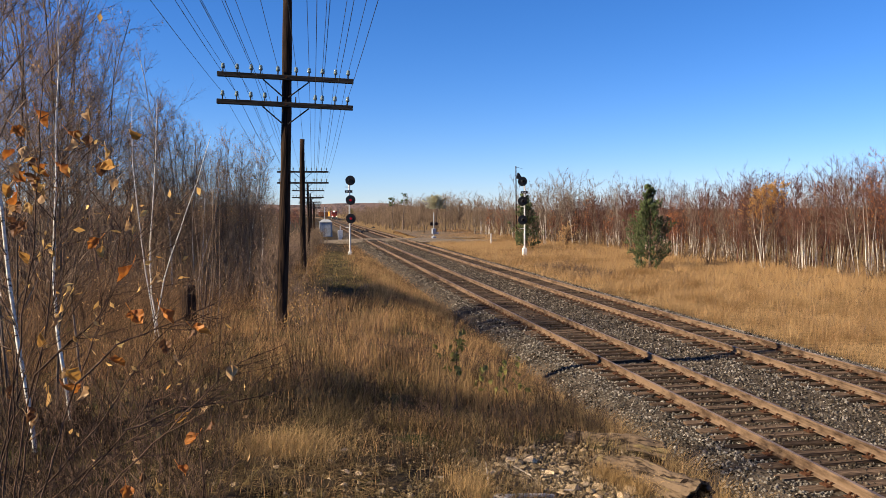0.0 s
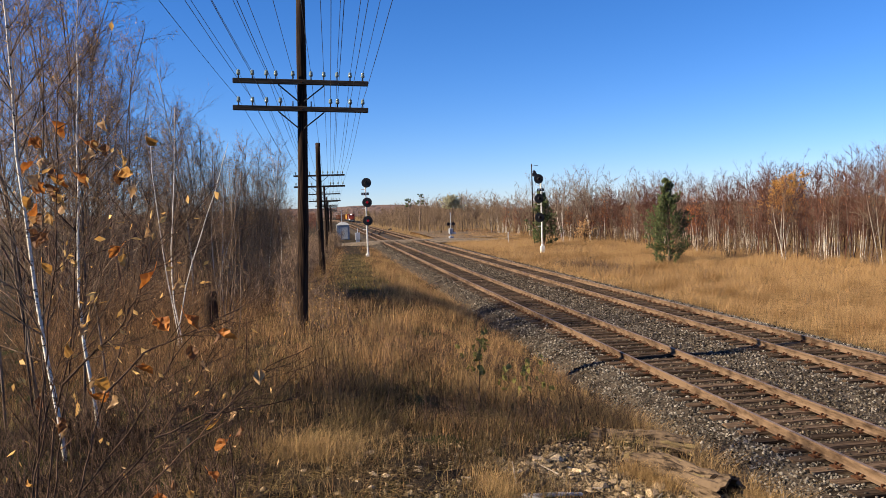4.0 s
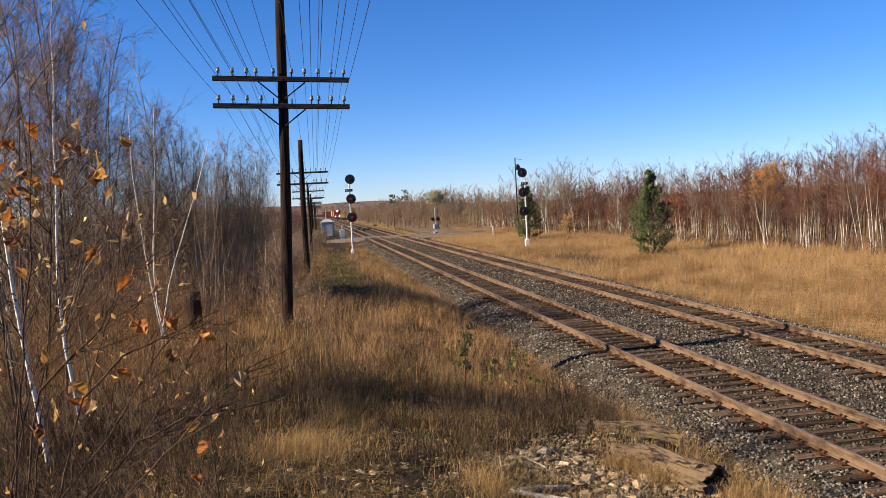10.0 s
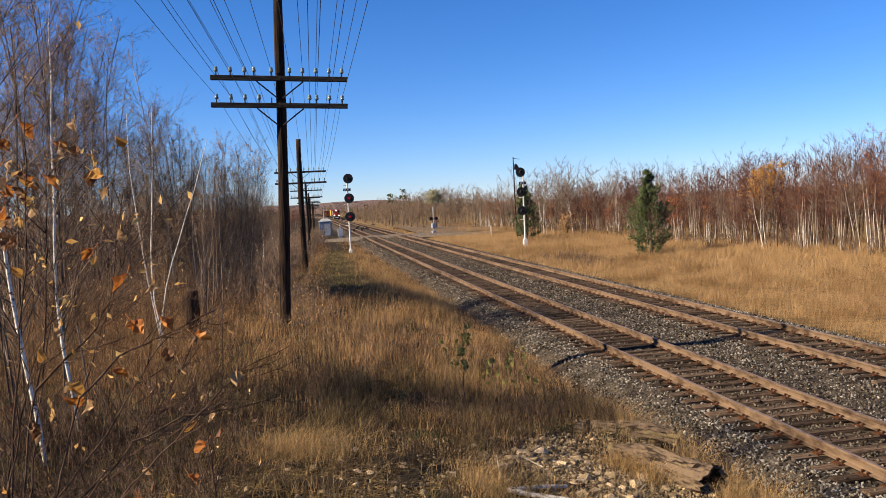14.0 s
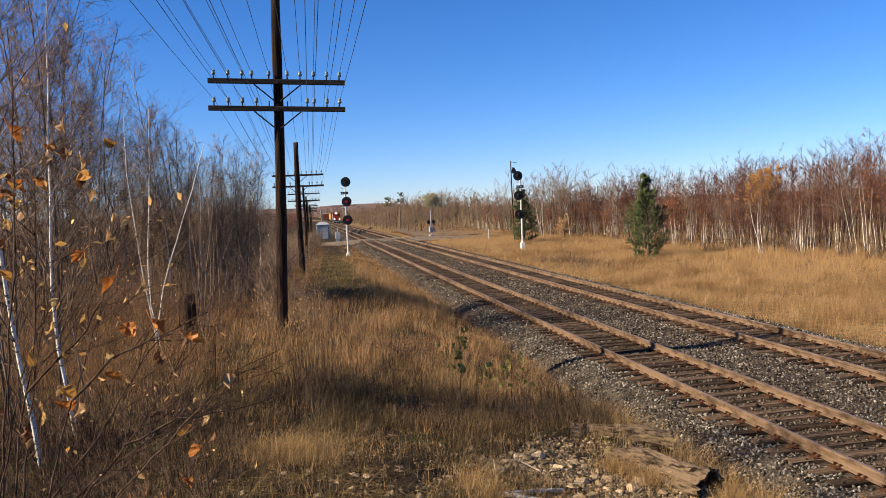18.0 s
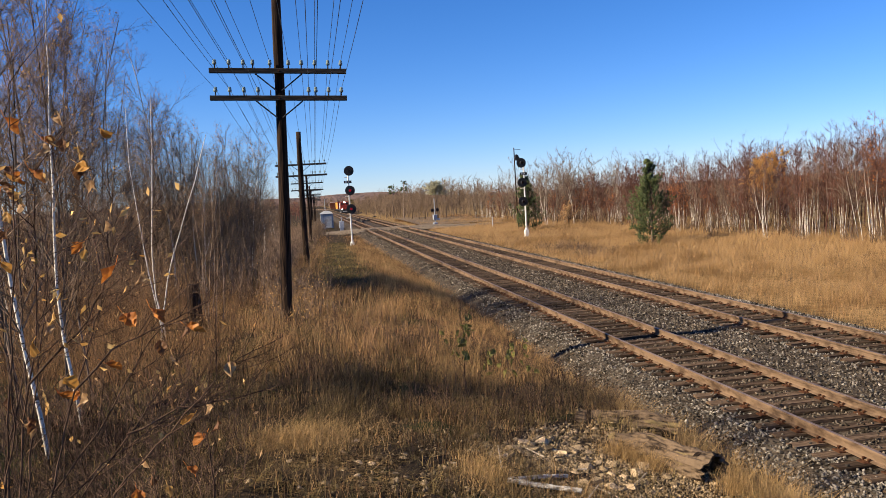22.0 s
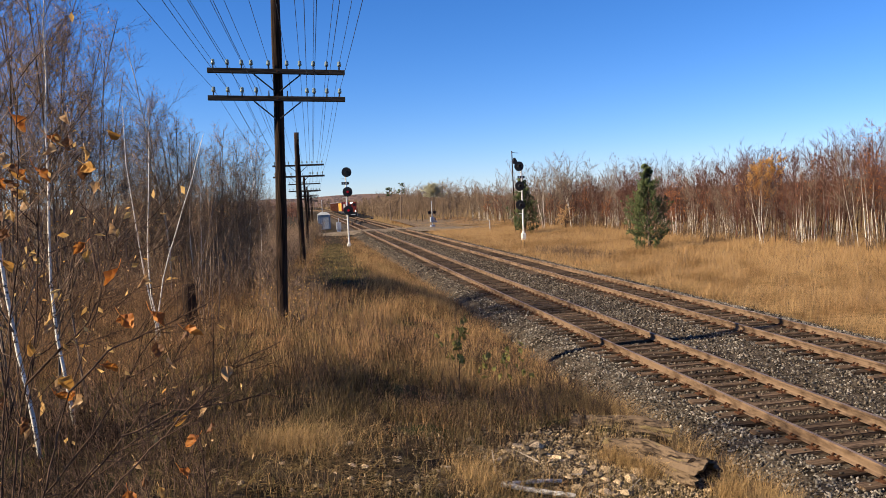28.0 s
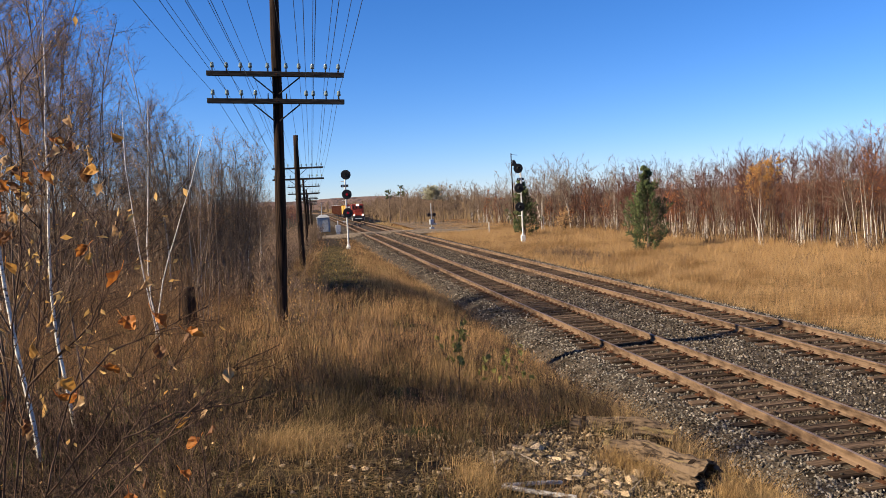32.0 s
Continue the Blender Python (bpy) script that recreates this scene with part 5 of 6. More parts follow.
def sapling(origin, stems, leaf_spots, leaf_meshes, seed, label, r=0.0052, twigs=15, lateral=0.34, small=0):
    """A thin sapling near the camera: stems through given places, side twigs, and single dry leaves."""
    rng = np.random.default_rng(seed)
    at_foot = Vector(origin)
    small_at = []
    t = thing("sapling", pose(*origin), label, "sapling", "leafy saplings near the path")
    for stem in stems:
        pts = np.array(stem) - np.array(origin)
        fine = [pts[0]]
        for a, b in zip(pts, pts[1:]):
            fine += [a + (b - a) * 0.33 + rng.normal(0, 0.006, 3), a + (b - a) * 0.67 + rng.normal(0, 0.006, 3), b]
        line = np.array([fine])
        child("stem", tri_mesh("stem", *bars(line, r, r * 0.35, 6), TWIG_DARK), t, "thin dark stem")
        b, d, u, _ = shoots(rng, line, twigs, 0.12, 1.0, 42)
        side = limbs(rng, b, d, rng.uniform(0.4, 1.2, len(u)) * lateral, 4, 0.12, 0.08)
        b2, d2, u2, _ = shoots(rng, side, 5, 0.2, 1.0, 36)
        small_at += list(b2)
        child("twig_spray", tri_mesh("twig_spray", *merged([bars(side, r * 0.42, r * 0.18, 4), spikes(b2, b2 + d2 * rng.uniform(0.05, 0.16, len(u2))[:, None], r * 0.2)]), TWIG_DARK), t)["kind"] = "stuff"
    if small:
        k = rng.integers(0, len(small_at), small)
        loose = leaflets(rng, np.array(small_at)[k] + rng.normal(0, 0.03, (small, 3)), rng.uniform(0.022, 0.05, small))
        child("foliage", tri_mesh("foliage", *loose, LEAF_YELLOW), t, "small pale dry leaves")["kind"] = "stuff"
    for k, p in enumerate(leaf_spots):
        m = Matrix.Translation(Vector(p) - at_foot) @ Euler((rng.uniform(-1.9, -0.7), rng.uniform(-0.8, 0.8), rng.uniform(0, 6.28))).to_matrix().to_4x4()
        child("leaf", leaf_meshes[k % len(leaf_meshes)], t, "dry curled autumn leaf", m=m)
    return t


def build_saplings():
    dry = [big_leaf_mesh(i, (LEAF_ORANGE, LEAF_TAN, LEAF_GOLD, LEAF_BROWN, LEAF_TAN, LEAF_ORANGE, LEAF_BROWN, LEAF_YELLOW)[i], (0.078, 0.058, 0.068, 0.066, 0.055, 0.070, 0.058, 0.058)[i]) for i in range(8)]
    first = sapling((-9.5, 3.19, 2.25),
                    [[(-9.55, 3.18, 2.2), (-9.55, 3.18, 3.01), (-9.5, 3.2, 3.49), (-9.46, 3.21, 3.81), (-9.43, 3.22, 4.03), (-9.41, 3.24, 4.35), (-9.40, 3.25, 4.64)],
                     [(-9.52, 3.18, 2.2), (-9.51, 3.18, 3.01), (-9.43, 3.19, 3.47), (-9.37, 3.2, 3.8), (-9.35, 3.21, 4.1), (-9.33, 3.22, 4.34)],
                     [(-9.43, 3.19, 3.47), (-9.23, 3.17, 3.65), (-9.11, 3.16, 3.82), (-9.05, 3.16, 4.0)]],
                    [(-9.44, 3.28, 4.52), (-9.30, 3.51, 4.55), (-9.02, 3.00, 4.42), (-9.25, 3.48, 4.33), (-9.09, 3.10, 4.24), (-9.51, 3.24, 4.45), (-9.28, 3.43,
                     4.44), (-9.15, 3.17, 4.37), (-9.44, 3.29, 4.30), (-9.40, 2.99, 4.29), (-9.59, 3.42, 4.22), (-9.48, 3.28, 4.07), (-9.05, 3.09, 4.08), (-9.36,
                     3.42, 4.45), (-9.43, 3.15, 4.25), (-9.17, 3.18, 3.98), (-9.01, 2.97, 3.92), (-8.95, 3.10, 3.88), (-9.44, 3.08, 3.96), (-9.55, 3.30, 4.15),
                     (-9.50, 3.35, 4.38), (-9.49, 3.19, 4.28), (-9.44, 3.14, 4.26), (-9.45, 3.26, 4.23), (-9.47, 3.16, 4.19), (-9.49, 3.13, 4.14), (-9.42, 3.26,
                     4.28), (-9.54, 3.47, 4.34), (-9.46, 3.42, 4.19), (-9.56, 3.41, 4.37), (-9.52, 3.19, 4.09), (-9.49, 3.31, 4.15), (-9.35, 3.21, 4.31), (-9.27,
                     3.17, 4.40), (-9.15, 3.14, 4.31), (-9.47, 3.19, 4.07), (-9.19, 3.47, 4.26), (-9.24, 3.43, 4.00), (-9.15, 3.42, 3.89)],
                    dry, 51, "dark thin sapling with dry orange leaves on the bank", small=80)
    second = sapling((-9.35, 3.15, 2.2),
                     [[(-9.48, 3.16, 2.2), (-9.42, 3.16, 3.0), (-9.18, 3.14, 3.27), (-9.02, 3.12, 3.51), (-8.9, 3.11, 3.66)],
                      [(-9.62, 3.3, 2.2), (-9.6, 3.3, 3.1), (-9.5, 3.34, 3.5), (-9.42, 3.38, 3.72)],
                      [(-9.5, 3.1, 2.2), (-9.46, 3.1, 2.9), (-9.2, 3.2, 3.12), (-8.95, 3.3, 3.25), (-8.8, 3.4, 3.3)]],
                     [(-8.92, 3.01, 3.75), (-9.40, 3.36, 3.69), (-9.37, 3.09, 3.65), (-8.81, 3.11, 3.67), (-9.38, 3.47, 3.44), (-9.33, 3.45, 3.37), (-9.57, 3.36, 3.4),
                      (-9.39, 3.23, 3.39), (-9.29, 3.07, 3.45), (-9.40, 3.01, 3.36), (-9.73, 3.63, 2.94)],
                     dry, 52, "thin arching sapling with a few tan leaves", small=12)
    third = sapling((-8.86, 3.68, 2.1),
                    [[(-8.86, 3.66, 2.1), (-8.86, 3.67, 2.74), (-8.86, 3.67, 2.95), (-8.87, 3.68, 3.09), (-8.87, 3.69, 3.2)],
                     [(-9.1, 3.75, 2.1), (-9.12, 3.76, 2.7), (-9.15, 3.8, 2.86)]],
                    [(-8.90, 3.87, 3.01), (-8.86, 3.70, 3.2), (-8.89, 3.54, 3.2), (-8.82, 3.73, 3.11), (-9.20, 3.84, 2.93), (-8.98, 3.74, 2.9), (-9.17, 3.89, 2.82),
                     (-9.07, 3.71, 2.83), (-9.21, 3.71, 2.83)],
                    dry, 53, "short dark shoot with pale dry leaves", 0.006, 3, 0.14)
    fourth = sapling((-9.25, 3.0, 2.2),
                     [[(-9.33, 2.95, 2.20), (-9.33, 2.95, 3.07), (-9.28, 3.00, 3.26), (-9.23, 3.05, 3.46), (-9.18, 3.10, 3.62), (-9.14, 3.15, 3.74), (-9.10, 3.20, 4.00), (-9.07, 3.25, 4.22)],
                      [(-9.20, 2.95, 3.48), (-9.10, 3.00, 3.58), (-8.98, 3.05, 3.64), (-8.85, 3.10, 3.69), (-8.73, 3.15, 3.74)],
                      [(-9.46, 3.10, 2.20), (-9.46, 3.10, 3.03), (-9.43, 3.15, 3.28), (-9.40, 3.20, 3.55), (-9.37, 3.25, 3.74), (-9.34, 3.30, 4.03)],
                      [(-9.09, 2.90, 2.20), (-9.09, 2.90, 3.09), (-8.94, 2.95, 3.24), (-8.77, 3.00, 3.39), (-8.62, 3.05, 3.52), (-8.45, 3.10, 3.58)],
                      [(-9.26, 3.05, 2.20), (-9.26, 3.05, 3.03), (-9.07, 3.10, 3.25), (-8.94, 3.15, 3.41), (-8.85, 3.20, 3.53)],
                      [(-9.50, 3.00, 2.20), (-9.50, 3.00, 3.07), (-9.45, 3.05, 3.35), (-9.47, 3.10, 3.60), (-9.52, 3.15, 3.77)],
                      [(-9.06, 3.05, 3.27), (-8.87, 3.10, 3.34), (-8.66, 3.15, 3.34), (-8.51, 3.20, 3.36)]],
                     [(-9.02, 3.00, 3.74), (-9.19, 3.00, 3.46), (-9.25, 3.00, 3.52), (-9.39, 3.00, 3.39), (-8.86, 3.00, 3.57), (-9.10, 3.00, 3.56), (-8.90, 3.00, 3.63), (-9.26, 3.00, 3.77), (-8.80, 3.00, 3.67), (-8.65, 3.00, 3.52)],
                     dry, 58, "clump of thin dark bare stems with a few tan leaves", 0.0046, 11, 0.26, 18)
    green = [big_leaf_mesh(20 + i, LEAF_GREEN, 0.115) for i in range(4)]
    rng = random.Random(9)
    spots = [(-6.26 + rng.gauss(0, 0.13), 10.88 + rng.gauss(0, 0.13), rng.uniform(1.75, 2.45)) for _ in range(26)]
    sapling((-6.27, 10.9, 0.95), [[(-6.28, 10.9, 0.9), (-6.27, 10.9, 1.5), (-6.25, 10.88, 2.1), (-6.3, 10.88, 2.45)]], spots, green, 54, "slender sapling with fading green leaves in the grass", 0.008, 9, 0.25)
    spots = [(-5.35 + rng.gauss(0, 0.25), 11.6 + rng.gauss(0, 0.2), rng.uniform(1.3, 1.75)) for _ in range(22)]
    sapling((-5.35, 11.6, 0.9), [[(-5.35, 11.6, 0.85), (-5.33, 11.6, 1.3), (-5.3, 11.6, 1.75)]], spots, green, 55, "small leafy shrub with fading leaves in the grass", 0.007, 8, 0.3)
    return [(first, 1.0), (second, 0.8), (third, 0.35), (fourth, 0.6)]


build_brush()
SWAYING = build_saplings()


# ---- logs and stones ----
def log(a, b, r0, r1, seed, hollow, label, bark=None):
    """A weathered log: bent, furrowed and knotted, with broken ends round a dark rotten heart."""
    rng = random.Random(seed)
    a, b = Vector(a), Vector(b)
    t = thing("log", Matrix.Translation(a) @ (b - a).to_track_quat("X", "Z").to_matrix().to_4x4(), label, "log", "old logs beside the track")
    length, n, m = (b - a).length, 44, 56
    bm, rings = bmesh.new(), []
    ragged = [rng.uniform(-0.9, 0.9) for _ in range(n)]
    for i in range(m + 1):
        u = i / m
        r = r0 + (r1 - r0) * u
        sway, lift = 0.22 * r * math.sin(u * 4 + seed), 0.16 * r * math.sin(u * 6.5 + seed * 2)
        ring = []
        for k in range(n):
            ang = 2 * math.pi * k / n
            at = Vector((math.cos(ang) * 1.6, math.sin(ang) * 1.6, u * length / r0 * 0.55 + seed))
            lump = 0.22 * noise.noise(at) + 0.12 * noise.noise(at * 2.7)
            furrow = -0.10 * max(0.0, noise.noise(Vector((math.cos(ang) * 4.5, math.sin(ang) * 4.5, u * length / r0 * 0.22 + seed)))) * 2
            q = r * (1 + lump + furrow + rng.uniform(-0.02, 0.02))
            end = (ragged[k] + 0.5 * math.sin(ang * 3 + seed)) * 0.16 * r0 * (max(0.0, 1 - i / 3) - max(0.0, 1 - (m - i) / 3))
            ring.append(bm.verts.new((u * length + end, sway + q * math.cos(ang), lift + q * math.sin(ang) * 0.9)))
        rings.append(ring)
    for p, q in zip(rings, rings[1:]):
        for k in range(n):
            bm.faces.new((p[k], p[(k + 1) % n], q[(k + 1) % n], q[k]))
    for ring, s in ((rings[0], 1), (rings[-1], -1)):
        mid = sum((v.co for v in ring), Vector()) / n
        lip = [bm.verts.new(mid + (v.co - mid) * rng.uniform(0.70, 0.86) + Vector((s * rng.uniform(0.0, 0.10) * r0, 0, 0))) for v in ring]
        for k in range(n):
            bm.faces.new((ring[k], ring[(k + 1) % n], lip[(k + 1) % n], lip[k]))
    part("trunk", bm, bark or LOG_WOOD, t, "white peeling bark" if bark else "cracked grey-tan wood")
    for ring, end, s, r in ((rings[0], 0, 1, r0), (rings[-1], length, -1, r1)):
        deep = 0.14 if hollow else 0.02
        y, z = (0.22 * r * math.sin(seed), 0.16 * r * math.sin(seed * 2)) if end == 0 else (0.22 * r * math.sin(4 + seed), 0.16 * r * math.sin(6.5 + seed * 2))
        part("heartwood", cyl(bmesh.new(), (end + s * deep, y, z), (end + s * (deep + 0.05), y, z), r * 0.86, n=18), ROTTEN, t, "dark rotten heart")
    return t


def stone_mesh(seed, material):
    rng = random.Random(seed)
    bm = bmesh.new()
    for _ in range(16):
        d = Vector((rng.gauss(0, 1), rng.gauss(0, 1), rng.gauss(0, 1))).normalized() * rng.uniform(0.8, 1.1)
        bm.verts.new((d.x * 1.25, d.y * 0.9, d.z * 0.6))
    bmesh.ops.convex_hull(bm, input=bm.verts)
    bmesh.ops.delete(bm, geom=[v for v in bm.verts if not v.link_faces], context="VERTS")
    me = bpy.data.meshes.new("stone")
    bm.to_mesh(me)
    bm.free()
    me.materials.append(material)
    return me


def build_stones():
    rng = random.Random(61)
    shapes = [stone_mesh(i, BUFF_STONE) for i in range(7)]
    clumps = [(-6.38, 8.0), (-6.24, 8.28), (-6.06, 8.57), (-5.98, 8.52), (-5.83, 8.79), (-5.78, 8.68), (-5.82, 8.38), (-6.0, 8.34), (-5.44, 8.48), (-5.7, 8.22), (-5.37, 7.79),
              (-5.22, 7.91), (-5.06, 7.67), (-5.58, 7.81), (-5.8, 7.26), (-5.28, 7.31), (-5.49, 7.26), (-4.9, 8.4), (-4.51, 8.01), (-4.42, 7.79), (-6.58, 7.84)]
    spots = [(x, y, rng.uniform(0.06, 0.095)) for x, y in clumps]
    for _ in range(150):
        spots.append((rng.gauss(-5.4, 0.75), rng.gauss(8.0, 0.7), rng.uniform(0.02, 0.05) + 0.035 * rng.random() ** 3))
    for _ in range(90):
        spots.append((rng.gauss(-7.5, 1.0), rng.gauss(7.1, 0.6), rng.uniform(0.018, 0.05)))
    for k, (x, y, r) in enumerate(spots):
        ob = new("stone", shapes[k % 7])
        ob.matrix_basis = pose(x, y, float(ground_z(x, y)) + r * 0.22, rng.uniform(-20, 20), rng.uniform(-20, 20), rng.uniform(0, 360)) @ Matrix.Diagonal((r, r, r, 1))
        tagged(ob, "buff angular field stone on the bare bank", "stone", "stones on the bank")
    g = np.random.default_rng(62)
    n = 15000
    x, y = g.normal(-5.4, 1.0, n), g.normal(7.8, 0.85, n)
    size = g.uniform(0.009, 0.030, n)
    field("gravel", *pebbles(g, x, y, ground_z(x, y) + size * 0.3, size), BUFF_STONE, "buff and grey gravel on the bare bank", "gravel")
    n = 14000
    x, y = g.uniform(-12, -3.6, n), 5 + 9 * g.uniform(0, 1, n) ** 1.5
    x[:9000], y[:9000] = g.normal(-7.3, 1.3, 9000), g.normal(7.1, 0.8, 9000)
    p = np.stack([x, y, ground_z(x, y) + 0.01], 1)
    a = g.uniform(0, 6.28, n)
    q = p + np.stack([np.cos(a), np.sin(a), g.uniform(-0.05, 0.25, n)], 1) * g.uniform(0.05, 0.22, n)[:, None]
    field("litter", *merged([spikes(p, q, 0.0028), leaflets(g, p[5000:7600] + np.array([0, 0, 0.01]), g.uniform(0.012, 0.028, 2600))]), GRASS_OLIVE, "dry stalks and leaf litter on the ground", "litter")
    for k in range(7):
        x, y, ang, l = rng.uniform(-7.5, -5.2), rng.uniform(6.6, 8.2), rng.uniform(0, 3.14), rng.uniform(0.3, 0.7)
        z = float(ground_z(x, y))
        bm = cyl(bmesh.new(), (x, y, z + 0.03), (x + math.cos(ang) * l, y + math.sin(ang) * l, z + 0.06), 0.011, 0.006, 7)
        me = bpy.data.meshes.new("stick")
        bm.to_mesh(me)
        bm.free()
        me.materials.append(TWIG_PALE)
        tagged(new("stick", me), "pale dry stick on the stony ground", "stick", "sticks on the ground")


BIRCH_LIMB = surface("peeling_birch_limb", (0.075, 0.0638, 0.0525), (0.555, 0.525, 0.473), 26, 0.75, 0.5, coarse=0.7, stretch=(0.6, 2, 2))
TWIG_PALE = surface("bleached_stick", (0.21, 0.165, 0.12), (0.39, 0.338, 0.27), 20, 0.8, 0.3)
log((-4.22, 7.49, 1.00), (-4.89, 8.63, 0.99), 0.225, 0.19, 71, True, "weathered hollow log half sunk in dry grass")
log((-3.70, 9.45, 0.84), (-4.91, 9.97, 0.93), 0.17, 0.19, 72, True, "weathered fallen log under dry grass")
log((-6.64, 7.02, 1.36), (-5.95, 6.88, 1.21), 0.030, 0.024, 73, False, "fallen white birch limb on the stony ground", BIRCH_LIMB)
log((-6.58, 7.12, 1.33), (-5.93, 7.36, 1.19), 0.026, 0.02, 74, False, "fallen white birch limb on the stony ground", BIRCH_LIMB)
build_stones()
stump = thing("tree_stump", pose(-11.0, 17.57, 1.5), "dark cut stump in the brush", "stump")
part("stump", lathe(bmesh.new(), [(0.20, -0.2), (0.16, 0.1), (0.14, 0.95), (0.12, 1.0)], 12), POLE_WOOD, stump)


# ---- the crossing ----
def build_crossing():
    v, f = [], []
    xs = axis((-70, -2, 4), (-2, 8, 1), (8, 60, 4))
    for k, x in enumerate(xs):
        for y in (105.5, 106.5, 109.5, 112.5, 113.5):
            bump = 0.13 * float(smooth(-5, -2, x) * smooth(10, 7, x))
            v.append((x, y, (bump if 106 < y < 113 else -0.35 + bump) + 0.02 - 0.3 * float(smooth(-5, -12, x) + smooth(10, 20, x)) * 0.6))
    for k in range(len(xs) - 1):
        for i in range(4):
            a = k * 5 + i
            f.append((a, a + 5, a + 6, a + 1))
    tagged(new("road", mesh_of("road", v, f, ROAD)), "pale worn gravel road across the tracks", "road", kind="structure")
    for c in (0.0, 4.25):
        s = float(shift(109))
        for x in (-1.15, -0.98, 0.0, 0.98, 1.15):
            w = 0.55 if x == 0 else 0.10
            bm = box(bmesh.new(), c + s + x - w, 106.2, 0.1, c + s + x + w, 112.8, 0.20, 0.01)
            me = bpy.data.meshes.new("crossing_plank")
            bm.to_mesh(me)
            bm.free()
            me.materials.append(ROAD)
            tagged(new("crossing_plank", me), "grey worn plank between the rails of the crossing", "plank", "crossing planks")
    yard = [(8.0, 114), (26, 114), (24, 150), (10, 175)]
    bm = bmesh.new()
    low = [bm.verts.new((x, y, -0.02)) for x, y in yard]
    bm.faces.new(low)
    me = bpy.data.meshes.new("yard")
    bm.to_mesh(me)
    bm.free()
    me.materials.append(YARD)
    tagged(new("yard", me), "bare gravel yard beside the tracks", "yard", kind="structure")


def crossing_signal(x, y, z, turn):
    t = thing("crossing_signal", pose(x, y, z, 0, 0, turn), "silver crossing signal with black flashing lamps", "crossing signal", "crossing signals at the road")
    part("mast", cyl(bmesh.new(), (0, 0, 0), (0, 0, 4.0), 0.07, n=12), GALVANISED, t)
    for s in (-1, 1):
        lamp = part("lamp", cyl(bmesh.new(), (s * 0.4, -0.12, 2.25), (s * 0.4, -0.08, 2.25), 0.27, n=18), BLACK_PAINT, t, "round black lamp shield")
        part("lens", cyl(bmesh.new(), (s * 0.4, -0.15, 2.25), (s * 0.4, -0.12, 2.25), 0.11, n=12), DARK_LENS, lamp)
    part("arm", box(bmesh.new(), -0.45, -0.07, 2.2, 0.45, -0.03, 2.3), GALVANISED, t)
    part("case", box(bmesh.new(), -0.30, -0.25, 0.75, 0.28, 0.25, 1.55, 0.03), GALVANISED, t, "silver gate mechanism case")
    part("counterweight", box(bmesh.new(), 0.25, -0.1, 0.7, 0.75, 0.1, 0.95, 0.03), WHITE_PAINT, t)
    part("base", box(bmesh.new(), -0.3, -0.3, -0.1, 0.3, 0.3, 0.35, 0.03), GALVANISED, t)
    return t


